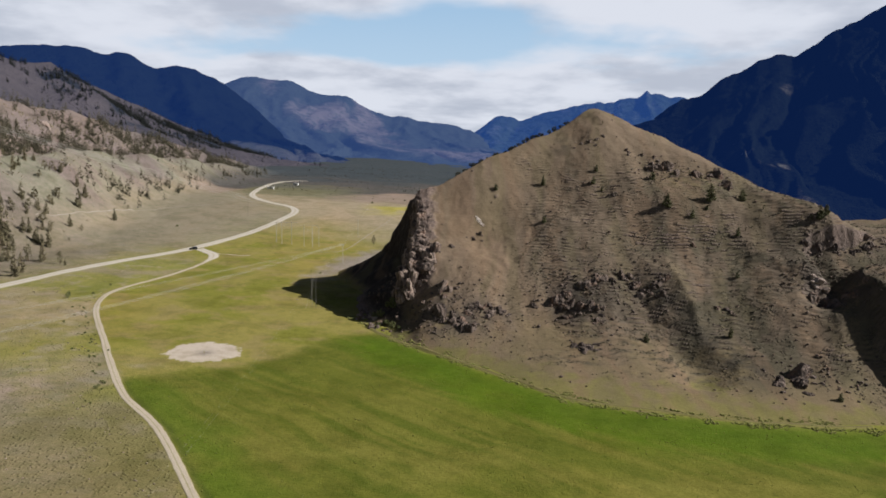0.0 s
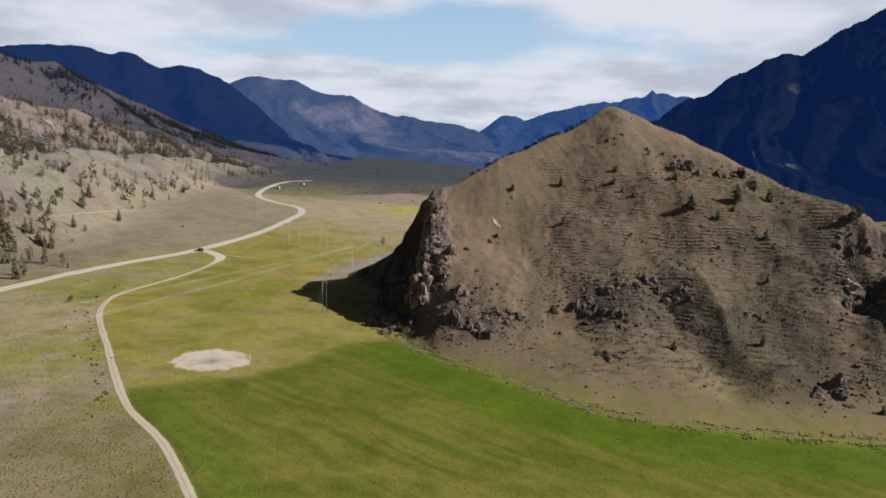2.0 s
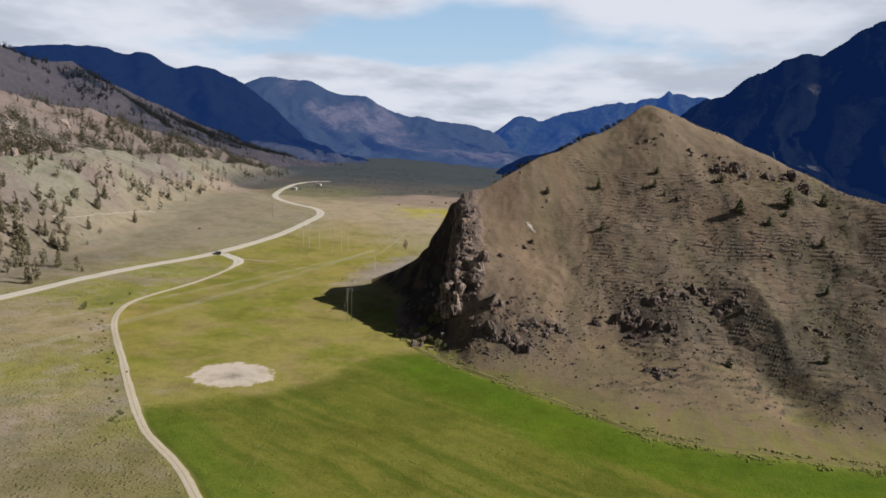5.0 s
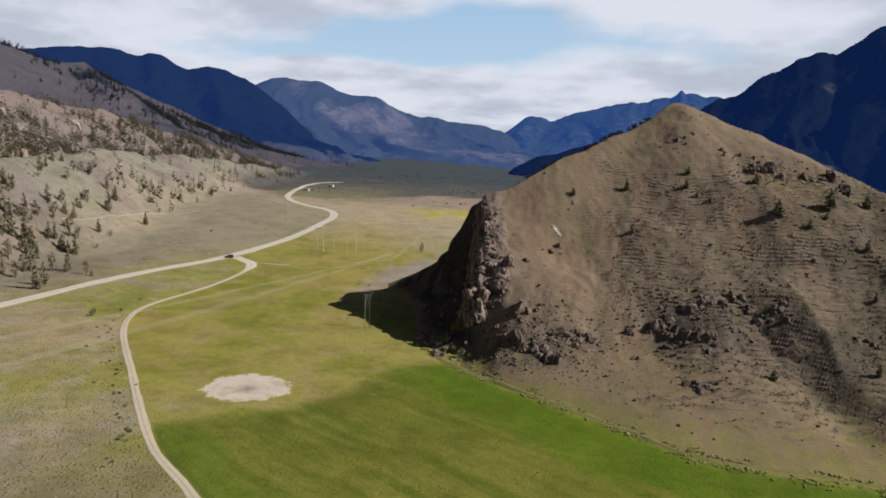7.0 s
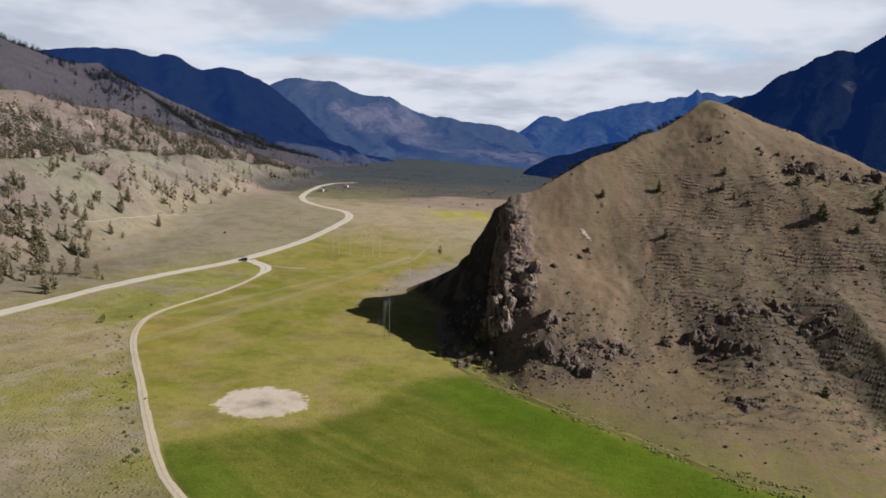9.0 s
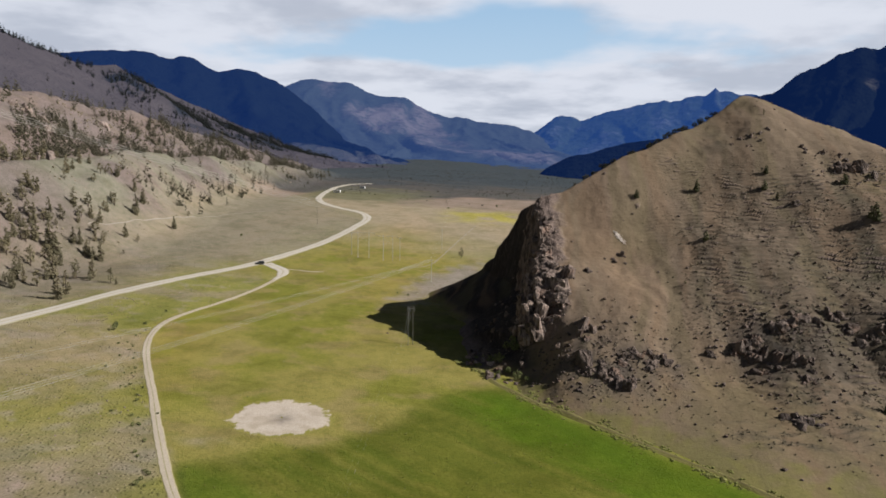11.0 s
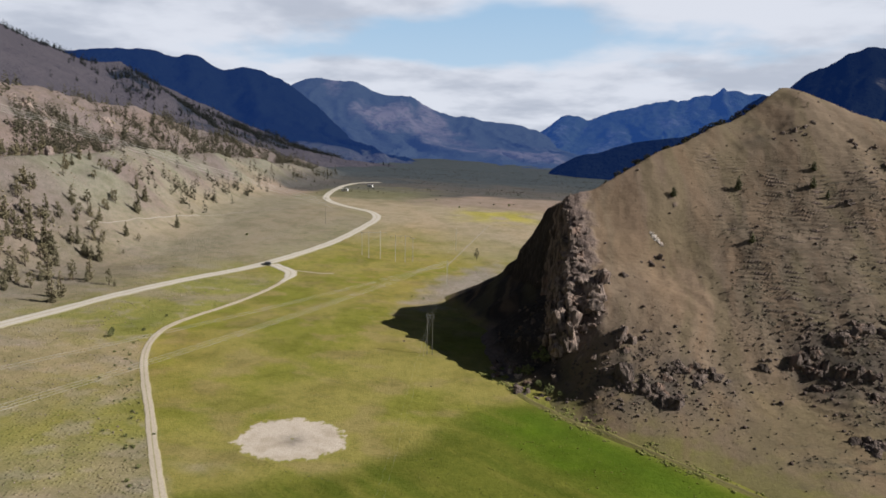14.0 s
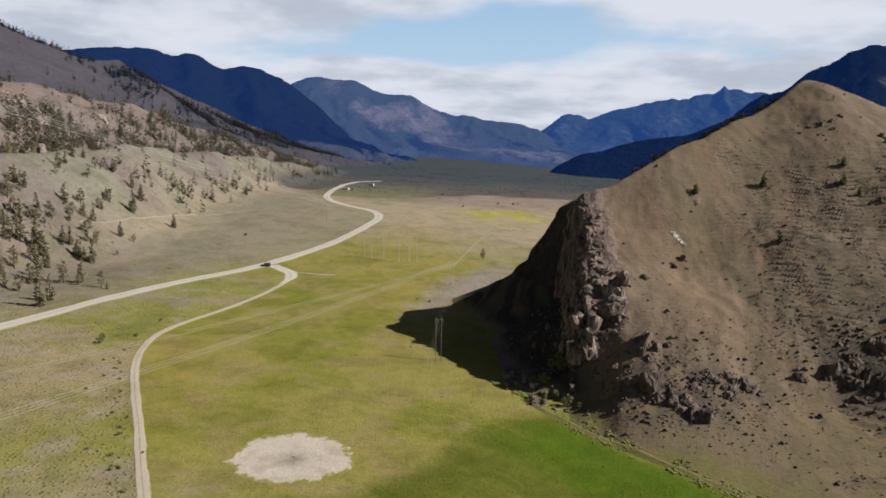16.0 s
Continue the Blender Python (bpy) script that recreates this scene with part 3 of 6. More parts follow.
# ---- the ground: one sheet, finest ahead of the camera ----
def ground_cover(x, y):
    tx = np.interp(y, track_xy[::1, 1][:-6], track_xy[:-6, 0])
    n1, n2 = fbm(x / 30, y / 30, 4, 61), fbm(x / 9, y / 9, 3, 65)
    n3 = fbm(x / 90, y / 60, 4, 69)
    col = np.zeros((*x.shape, 3)) + (0.345, 0.292, 0.172)
    rx = np.interp(y, road_xy[:, 1], road_xy[:, 0])
    col = lerp(col, (0.30, 0.278, 0.095), smooth(-0.05, 0.6, n3 + 0.5 * n1) * (0.30 + 0.55 * smooth(-8, 8, x - rx)))
    col = lerp(col, (0.35, 0.30, 0.235), smooth(0.15, 0.6, fbm(x / 26, y / 13, 3, 75)) * 0.8)
    rx = np.interp(y, road_xy[:, 1], road_xy[:, 0])
    col = lerp(col, (0.275, 0.265, 0.065), smooth(60, 6, tx - x + 12 * n1 + 4 * n2) * smooth(-0.55, 0.25, n3 + n1) * 0.9)
    col = lerp(col, (0.30, 0.29, 0.085), smooth(-16, 4, x - rx + 10 * n1) * smooth(270, 310, y + 12 * n1) * smooth(455, 425, y) * smooth(-0.7, 0.1, n1 + 0.5 * n2) * 0.9)
    col = lerp(col, (0.385, 0.335, 0.235), smooth(0.3, 0.6, fbm(x / 12, y / 7, 3, 77)) * 0.7)
    col = lerp(col, (0.115, 0.15, 0.030), np.exp(-(((x + 172 + 3 * n2) / 7) ** 2) - ((y - 312 + 6 * n1) / 22) ** 2) * 0.55)
    col = lerp(col, (0.345, 0.298, 0.222), smooth(400, 470, y + 20 * n3) * 0.8)
    col = lerp(col, (0.280, 0.240, 0.198), smooth(-8, -45, x - rx + 10 * n1) * 0.35)
    col = lerp(col, (0.215, 0.180, 0.098), smooth(205, 160, y + 12 * n1) * 0.65)
    col = lerp(col, (0.40, 0.315, 0.265), np.exp(-(((x + 126) / 9) ** 2) - ((y - 183) / 10) ** 2) * smooth(-0.5, 0.2, n2) * 0.9)
    # meadow between the track and the hill
    west = smooth(-3, 3, x - tx + 2.5 * n2) * (1 - smooth(405, 440, y))
    north = smooth(380, 420, y) * smooth(-4, 6, x - np.interp(y, road_xy[:, 1], road_xy[:, 0]))
    meadow = np.clip(west + north, 0, 1)
    col = lerp(col, (0.325, 0.282, 0.082), meadow)
    col = lerp(col, (0.245, 0.240, 0.046), meadow * smooth(-0.25, 0.6, n1 + 0.4 * n3) * 0.95)
    col = lerp(col, (0.335, 0.270, 0.110), meadow * smooth(0.10, 0.55, fbm(x / 16, y / 11, 4, 79)) * 0.8)
    col = lerp(col, (0.43, 0.35, 0.25), meadow * smooth(450, 600, y + 45 * n3))
    col = lerp(col, (0.50, 0.435, 0.09), meadow * np.exp(-(((x + 55) / 36) ** 4) - ((y - 672) / 56) ** 4) * smooth(-0.6, 0.3, n1) * 0.9)
    # watered green field at the hill's foot: deep green along the foot, thin and olive in the middle, in long mown streaks
    foot = np.interp(x, HILL_FOOT_X, HILL_FOOT_Y)
    edge = np.interp(x, (-140, -102, -88, -78, -66, -58, -51, -44, -36, -20), (168, 196, 203, 207, 220, 234, 245, 252, 257, 262)) + 4 * n1 + 2.5 * n2
    green = smooth(8, -7, y - edge) * smooth(0.5, 4, x - tx)
    away = (foot - y) * np.interp(x, (-45, 20, 60), (0.72, 0.85, 1.0))
    streak = fbm((y + 0.75 * x) / 5.5 + 0.5 * n1, (x - 0.8 * y) / 70, 4, 82)
    col = lerp(col, (0.156, 0.168, 0.027), green)
    col = lerp(col, (0.205, 0.196, 0.040), green * smooth(-0.1, 0.5, streak + 0.5 * n3) * 0.75)
    col = lerp(col, (0.120, 0.145, 0.020), green * smooth(-0.1, -0.5, streak - 0.4 * n1) * 0.8)
    strip = smooth(34, 20, away + 5 * n1 + 4 * streak) * smooth(-54, -44, x + 3 * n2)
    col = lerp(col, (0.106, 0.166, 0.012), green * strip * (0.85 + 0.2 * n2))
    col = lerp(col, (0.118, 0.172, 0.018), green * smooth(26, 6, x - tx + 7 * n1 + 3 * n2) * smooth(208, 190, y + 5 * n1) * 0.75)
    col = lerp(col, (0.26, 0.235, 0.055), green * smooth(172, 148, y + 8 * n1) * smooth(-0.2, 0.4, n3 + n1) * 0.6)
    col = lerp(col, (0.080, 0.105, 0.020), green * np.exp(-(((x - tx - 2.6 - 1.0 * n2) / 1.3) ** 2)) * 0.8)
    # pale rough edge under the hill
    rim = np.exp(-(((y - foot - 1 + 2 * n2) / 4.5) ** 2)) * smooth(-60, -30, x)
    col = lerp(col, (0.255, 0.250, 0.06), rim * 0.9)
    col = lerp(col, (0.090, 0.145, 0.013), green * np.exp(-(((y - foot + 12 + 3 * n1) / 6.0) ** 2)) * smooth(-48, -30, x) * 0.5)
    col = lerp(col, (0.40, 0.33, 0.22), np.exp(-(((x + 101 + 2 * n2) / 6) ** 2) - ((y - 210) / 2.4) ** 2) * smooth(-0.6, 0.3, n2) * 0.8)
    # scree in the lee of the hill
    scree = smooth(26, 8, np.hypot((x + 68 - 0.30 * (y - 400)) * 1.25, (y - 415) * 0.36) + 7 * n2)
    col = lerp(col, (0.37, 0.32, 0.29), scree * 0.9)
    # slope west of the road, its base colour nudged bluer as painted haze
    side = smooth(3, 22, hillside(x, y) + 3 * n2)
    slope = np.zeros((*x.shape, 3)) + (0.236, 0.191, 0.183)
    k = (np.interp(y, FOOT_Y, FOOT_X) - x) / np.interp(y, FOOT_Y, SIDE_W)
    slope = lerp(slope, (0.272, 0.254, 0.202), smooth(0.5, 0.42, k) * smooth(0.05, 0.2, k) * smooth(-0.8, 0.0, n3 - 0.3 * n1) * (0.15 + 0.85 * smooth(415, 470, y)))
    slope = lerp(slope, (0.24, 0.192, 0.172), smooth(0.25, 0.6, n1) * (0.4 + 0.6 * smooth(0.42, 0.5, k)))
    col = lerp(col, slope, side)
    # needle litter and bare soil under the lower grove
    col = lerp(col, (0.215, 0.178, 0.158), np.exp(-(((x + 262) / 52) ** 2) - ((y - 368) / 66) ** 2) * 0.75)
    # the upper valley: sage and bare soil, cloud shade and blue haze painted in
    up = smooth(690, 760, y + 30 * n1 + 0.10 * (x + 150))
    far = np.zeros((*x.shape, 3)) + (0.355, 0.270, 0.225)
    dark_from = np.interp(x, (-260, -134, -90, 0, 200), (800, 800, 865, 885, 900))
    # a cloud's shadow across the floor, put into the sage colour
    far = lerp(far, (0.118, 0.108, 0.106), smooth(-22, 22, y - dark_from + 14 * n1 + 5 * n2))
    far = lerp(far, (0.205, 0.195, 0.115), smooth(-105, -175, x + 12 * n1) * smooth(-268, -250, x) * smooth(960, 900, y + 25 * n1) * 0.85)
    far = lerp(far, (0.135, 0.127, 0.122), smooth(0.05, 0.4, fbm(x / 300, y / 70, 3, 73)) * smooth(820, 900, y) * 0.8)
    # farther off, a bluer colour painted for haze
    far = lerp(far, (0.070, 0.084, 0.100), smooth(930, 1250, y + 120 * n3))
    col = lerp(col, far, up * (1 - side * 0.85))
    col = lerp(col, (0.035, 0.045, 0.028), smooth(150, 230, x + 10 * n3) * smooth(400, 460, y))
    sage = np.clip(0.75 * (1 - meadow) + 0.35 * meadow * smooth(430, 520, y) + side * 0.2 + rim * 0.5 + scree, 0, 1) * (1 - green)
    return np.concatenate([col, sage[..., None]], -1)


def build_ground():
    fan = np.concatenate([np.arange(-56, 56.01, 0.2), np.arange(60, 300, 6.0)])
    rad = np.concatenate([[0.05, 12, 24, 36], np.geomspace(48, 1500, 470), np.geomspace(1530, 4900, 50)])
    a, r = np.meshgrid(np.radians(fan), rad)
    x, y = r * np.sin(a), r * np.cos(a)
    v = np.stack([x, y, land(x, y)], -1).reshape(-1, 3)
    f = grid_faces(len(rad), len(fan), wrap=True)[:, ::-1]
    cap = np.array([[0, 0, float(land(0, 0))]])
    ob = link_mesh("ground", np.concatenate([v, cap]), f, GROUND)
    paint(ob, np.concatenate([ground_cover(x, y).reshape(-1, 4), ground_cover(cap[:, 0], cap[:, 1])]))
    return tagged(ob, "valley floor of green meadow, dry grass and sagebrush", "ground", kind="structure")


build_ground()


def ribbon(name, line, width, material, lift, label, category, wander=0.12, taper=False):
    d = np.gradient(line, axis=0)
    d /= np.linalg.norm(d, axis=1)[:, None]
    n = np.stack([d[:, 1], -d[:, 0]], -1)
    s = np.cumsum(np.hypot(*np.gradient(line, axis=0).T))
    across = np.array([-1.25, -1.0, -0.75, -0.5, -0.25, 0, 0.25, 0.5, 0.75, 1.0, 1.25])
    half = width / 2 * (1 + wander * noise2(s / 9, s * 0 + 0.5, 81))
    if taper:
        half = half * np.interp(s / s[-1], (0, 0.15, 0.7, 1), (1, 1, 0.85, 0.3))
    off = across[None, :] * half[:, None]
    off += (np.abs(across) > 0.9)[None, :] * 0.2 * noise2(s[:, None] / 2.5, across[None, :] * 3 + 0.3, 83)
    x, y = line[:, :1] + n[:, :1] * off, line[:, 1:] + n[:, 1:] * off
    top = lift * np.where(np.abs(across) > 1.1, -3.0, 1.0) + 0.03 * (1 - np.minimum(across ** 2, 1))
    z = np.maximum(land(x, y), 0.5 * (land(line[:, :1], line[:, 1:]) + land(x, y))) + top[None, :]
    ob = link_mesh(name, np.stack([x, y, z], -1).reshape(-1, 3), grid_faces(len(line), len(across)), material)
    scalar(ob, "across", np.broadcast_to(across, x.shape))
    return tagged(ob, label, category, kind="structure")


ribbon("road", road_xy, 6.6, GRAVEL, 0.09, "wide pale gravel road winding up the valley", "road")
ribbon("dirt_track", track_xy, 2.35, TRACK, 0.06, "narrow two-rut dirt track through the meadow", "track")


def earth_bank(line, label):
    """A low weedy ridge of earth thrown up along the field."""
    d = np.gradient(line, axis=0)
    d /= np.linalg.norm(d, axis=1)[:, None]
    n = np.stack([d[:, 1], -d[:, 0]], -1)
    s = np.cumsum(np.hypot(*np.gradient(line, axis=0).T))
    across = np.array([-1.5, -0.9, -0.45, -0.1, 0.3, 0.8, 1.5])
    rise = np.array([-0.15, 0.10, 0.38, 0.46, 0.36, 0.16, -0.15])
    off = across[None, :] * (1 + 0.25 * noise2(s / 7, s * 0 + 0.4, 85))[:, None] + 0.5 * noise2(s / 13, s * 0 + 2.4, 87)[:, None]
    x, y = line[:, :1] + n[:, :1] * off, line[:, 1:] + n[:, 1:] * off
    z = hill_mix(x, y) + rise[None, :] + 0.12 * noise2(s[:, None] / 2, across[None, :], 89)
    ob = link_mesh("earth_bank", np.stack([x, y, z], -1).reshape(-1, 3), grid_faces(len(line), len(across)), DITCH_EARTH)
    scalar(ob, "across", np.broadcast_to(across / 1.5, x.shape))
    return tagged(ob, label, "bank", kind="structure")


earth_bank(curve_through(((-44, 286), (-40, 279), (-35, 269.5), (-23, 255.5), (-9.3, 243.5), (5, 230.5), (21, 217.5), (33, 206), (48, 201), (65, 198), (88, 195), (124, 197)), 1.2), "low weedy earth bank between the green field and the hill")


def bare_patch(cx, cy, rx, ry, turn, label):
    rings, spokes = 14, 260
    a = np.linspace(0, 2 * math.pi, spokes, endpoint=False)
    rim = 0.98 + 0.11 * noise2(np.cos(a) * 2.2 + 5, np.sin(a) * 2.2, 91) + 0.05 * noise2(np.cos(a) * 9, np.sin(a) * 9, 93) + 0.02 * noise2(np.cos(a) * 31, np.sin(a) * 31, 97)
    k = np.linspace(0.03, 1, rings)[:, None]
    u, v = k * rim * rx * np.cos(a), k * rim * ry * np.sin(a)
    c, s = math.cos(turn), math.sin(turn)
    x, y = cx + u * c - v * s, cy + u * s + v * c
    z = land(x, y) + 0.10 * (1 - k ** 6) + 0.02
    ob = link_mesh("bare_patch", np.stack([x, y, z], -1).reshape(-1, 3), grid_faces(rings, spokes, wrap=True), DUST)
    spot = np.exp(-((u - 0.5) ** 2 / 9 + (v + 1.0) ** 2 / 12)) * (0.65 + 0.3 * noise2(u / 1.5, v / 1.5, 95))
    scalar(ob, "across", spot)
    scalar(ob, "rim", k * np.ones_like(u))
    return tagged(ob, label, "bare ground", kind="structure")


bare_patch(-88.0, 227.5, 13.4, 12.3, 0.1, "oval patch of bare trodden earth in the meadow")


# ---- the rocky hill ----
def cliff_edge(y):
    return -19.5 + 2.5 * smooth(296, 282, y) + 2.2 * fbm(y / 11, -0.3, 3, 43) - 0.05 * np.abs(y - 318) - 0.45 * np.maximum(y - 337, 0)


def build_hill():
    xs = np.concatenate([np.arange(-72, 172, 0.8), np.arange(172, 262, 1.8)])
    ys = np.concatenate([np.arange(186, 212, 0.7), np.arange(212, 348, 0.34), np.arange(348, 374, 0.6), np.arange(374, 452, 1.3)])
    x, y = np.meshgrid(xs, ys)
    z = hill(x, y)
    brush = terraces(x, y, z)[1]
    steep = np.hypot(*np.gradient(z - terraces(x, y, z)[0], ys, xs))
    z = np.maximum(z, land(x, y) - 2.5)
    ob = link_mesh("rocky_hill", np.stack([x, y, z], -1).reshape(-1, 3), grid_faces(*x.shape), HILL)
    n1, n2, n3 = fbm(x / 24, y / 24, 4, 101), fbm(x / 6, y / 6, 4, 105), fbm(x / 60, y / 50, 3, 109)
    col = np.zeros((*x.shape, 3)) + (0.312, 0.236, 0.166)
    col = lerp(col, (0.274, 0.210, 0.138), smooth(-0.2, 0.5, n3 + 0.4 * n1))
    # trodden, brush-dotted middle of the face; the top, the western flank and the foot stay smooth
    middle = smooth(12, 46, x + 6 * n1) * smooth(224, 246, y + 8 * n1 - 0.10 * np.maximum(90 - x, 0)) * smooth(352, 318, y + 10 * n1)
    middle = np.maximum(middle, smooth(72, 80, x + 0.1 * (y - 250) + 3 * n1) * smooth(206, 216, y + 3 * n1) * smooth(300, 280, y))
    col = lerp(col, (0.222, 0.180, 0.130), middle * (0.55 + 0.45 * smooth(-0.4, 0.4, n1 + 0.3 * n2)))
    col = lerp(col, (0.150, 0.138, 0.088), middle * smooth(0.05, 0.5, n1 + 0.4 * n2) * smooth(60, 90, x) * 0.7)
    col = lerp(col, (0.330, 0.252, 0.176), np.exp(-(((x - 66) / 17) ** 2) - ((y - 318) / 15) ** 2) * 0.7)
    # clean fans of fine soil between the rocky stretches
    fan = np.exp(-(((x - 30 - 0.5 * (266 - y)) / 7.5) ** 2)) * smooth(228, 240, y) * smooth(292, 272, y)
    fan = np.maximum(fan, np.exp(-(((x - 11 - 0.10 * (290 - y)) / 9.5) ** 2)) * smooth(266, 274, y) * smooth(330, 305, y))
    col = lerp(col, (0.350, 0.255, 0.165), fan * (0.8 + 0.2 * n2))
    middle = middle * (1 - 0.8 * fan)
    col = lerp(col, (0.335, 0.258, 0.178), smooth(0.15, 0.6, n1 - n3) * 0.6 * (1 - middle))
    low = z - valley(x, y)
    col = lerp(col, (0.27, 0.245, 0.115), np.exp(-(((x - 107) / 12) ** 2) - ((y - 328) / 9) ** 2) * smooth(-0.5, 0.3, n2) * 0.8)
    col = lerp(col, (0.300, 0.240, 0.128), (1 - smooth(2.0, 13.0, low + 4 * n1 + 2.5 * n2)) * 0.6)
    col = lerp(col, (0.285, 0.265, 0.090), (1 - smooth(0.4, 3.0, low + 1.5 * n2)) * 0.85)
    # broken stone where it is steep, and below the crags
    stone = smooth(1.25, 1.8, steep + 0.25 * n2)
    stone = np.maximum(stone, smooth(9, 5, x - cliff_edge(y) + 2.5 * n2) * smooth(277, 284, y) * smooth(344, 334, y))
    col = lerp(col, (0.300, 0.232, 0.195), stone)
    # western flank: its shade painted on as a darker rock colour
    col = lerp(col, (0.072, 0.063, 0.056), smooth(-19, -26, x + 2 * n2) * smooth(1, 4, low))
    # streaks of redder soil and greener grass down the slope
    band = fbm(x / 9 + 0.4 * n1, y / 70, 3, 115)
    col = lerp(col, (0.315, 0.218, 0.140), smooth(0.10, 0.5, band) * 0.45 * (1 - stone))
    col = lerp(col, (0.240, 0.205, 0.112), smooth(-0.10, -0.5, band) * 0.40 * (1 - stone))
    talus = np.exp(-(((x + 3) / 24) ** 2) - ((y - 264) / 12) ** 2) + np.exp(-(((x - 48) / 16) ** 2) - ((y - 268) / 13) ** 2)
    # in the eastern hollow this colour carries both stones and shade
    talus = talus + 0.8 * np.exp(-(((x - 142) / 18) ** 2) - ((y - 262) / 24) ** 2)
    col = lerp(col, (0.185, 0.150, 0.120), np.clip(talus, 0, 1) * smooth(-0.5, 0.4, n2) * (1 - fan) * 0.85)
    # eastern face darkened in its colour, for brush and shade alike
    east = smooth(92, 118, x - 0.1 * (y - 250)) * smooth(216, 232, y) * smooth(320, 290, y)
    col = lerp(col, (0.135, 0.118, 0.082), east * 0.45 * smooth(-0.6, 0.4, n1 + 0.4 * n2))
    # dark scrub and stony soil round the crags; shade painted in the gully and eastern hollow too
    scrub_shade = np.exp(-(((x - 48 - 0.2 * (268 - y)) / 13) ** 2) - ((y - 266) / 9) ** 2) + 0.9 * np.exp(-(((x + 2) / 15) ** 2) - ((y - 263) / 7) ** 2)
    scrub_shade = scrub_shade + np.exp(-(((x - 79 - 0.45 * (268 - y)) / 6.5) ** 2)) * smooth(212, 226, y) * smooth(284, 272, y)
    scrub_shade = scrub_shade + np.exp(-(((x - 141) / 11) ** 2) - ((y - 262) / 19) ** 2) + 0.9 * np.exp(-(((x - 52) / 9) ** 2) - ((y - 356) / 6) ** 2)
    scrub_shade = np.clip(scrub_shade, 0, 1) * smooth(-0.75, 0.25, n2 + 0.5 * n1) * (1 - 0.6 * fan)
    col = lerp(col, (0.112, 0.100, 0.082), 0.75 * scrub_shade)
    bushes = np.clip(0.12 + 0.2 * n1 + 0.75 * middle + 0.8 * talus, 0.05, 1) * smooth(0.6, 3, low) * (1 - 0.8 * fan)
    col = lerp(col * 0.78, (0.150, 0.122, 0.080), 0.25 * smooth(318, 350, y) * smooth(10, 40, x))
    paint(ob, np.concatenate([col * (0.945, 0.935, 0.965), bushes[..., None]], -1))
    scalar(ob, "brush", brush * (1 - 0.7 * fan) * (1 - stone))
    scalar(ob, "stone", stone)
    return tagged(ob, "steep bare hill of dry tan grass with rock outcrops", "hill")


build_hill()


# ---- far mountains ----
def mountain(name, ridge, run, base, material, label, spur=0.16, gully=130.0, open_at=0.5, seed=0, rough=5.0, back=500.0, curve=1.25, wood=None):
    """A range below a skyline of plan points (x, y, z): spurs and gullies run down from it to the valley."""
    line = curve_through(ridge, 14.0)
    d = np.gradient(line[:, :2], axis=0)
    d /= np.linalg.norm(d, axis=1)[:, None]
    n = np.stack([d[:, 1], -d[:, 0]], -1)
    n *= np.sign(-(n * line[:, :2]).sum(1))[:, None]
    mean = n.mean(0)
    n = 0.35 * n + 0.65 * mean / np.linalg.norm(mean)
    s = np.cumsum(np.linalg.norm(np.gradient(line[:, :2], axis=0), axis=1))
    k = np.concatenate([np.linspace(-1, 0, 8)[:-1], np.linspace(0, 1, 90) ** 1.25])
    S, K = np.meshgrid(s, k, indexing="ij")
    out = np.where(K > 0, K * run, K * back)
    shift = gully * 0.9 * fbm(S / (gully * 3), K * 2.0, 3, seed + 3) * np.clip(K, 0, 1)
    x = line[:, :1] + n[:, :1] * out + d[:, :1] * shift
    y = line[:, 1:2] + n[:, 1:2] * out + d[:, 1:2] * shift
    top = line[:, 2:3] + rough * fbm(S / 45, S * 0 + 0.3, 4, seed + 5) * (1 - np.abs(K))
    fall = np.where(K > 0, (1 - K) ** curve, 1 - 0.8 * np.abs(K))
    z = base + (top - base) * fall
    rib = ridged(S / gully + 0.6 * fbm(S / 300, K * 3, 2, seed + 7), K * 1.1 + 0.2, 4, seed)
    z = z + (top - base) * spur * (rib - 0.75) * np.clip(np.abs(K) * 3.0, 0, 1) * np.clip(1.15 - K, 0, 1)
    z = z + rough * 1.3 * fbm(x / 60, y / 60, 3, seed + 9) * np.clip(K * 8, 0, 1)
    ob = link_mesh(name, np.stack([x, y, z], -1).reshape(-1, 3), grid_faces(*S.shape), material)
    cover = open_at + 0.45 * fbm(S / 320, K * 3.0, 3, seed + 11) + 0.30 * (rib - 0.6) + 0.35 * smooth(0.55, 1.0, K)
    if wood is not None:
        cover = cover - wood(S / s[-1], K)
    scalar(ob, "cover", cover)
    return tagged(ob, label, "mountain", kind="structure")


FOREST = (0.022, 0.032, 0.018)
# blue of the distance haze, painted as a glow on the ranges
AIR_HAZE = (0.050, 0.20, 0.94)
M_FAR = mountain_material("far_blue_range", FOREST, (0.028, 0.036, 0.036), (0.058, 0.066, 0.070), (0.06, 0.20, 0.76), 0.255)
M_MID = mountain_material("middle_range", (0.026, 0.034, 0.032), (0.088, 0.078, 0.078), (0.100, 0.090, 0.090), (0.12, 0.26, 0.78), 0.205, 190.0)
# the shade on these three ranges is put into their base colours
M_DARK = mountain_material("cloud_shade_forest_range", (0.007, 0.011, 0.009), (0.052, 0.060, 0.052), (0.066, 0.068, 0.064), AIR_HAZE, 0.105)
M_EAST = mountain_material("eastern_forest_range", (0.006, 0.009, 0.008), (0.120, 0.118, 0.105), (0.135, 0.128, 0.115), AIR_HAZE, 0.058, 80.0)
M_TAN = mountain_material("dry_grass_mountain", (0.030, 0.034, 0.034), (0.082, 0.073, 0.072), (0.092, 0.081, 0.080), AIR_HAZE, 0.032, 40.0)
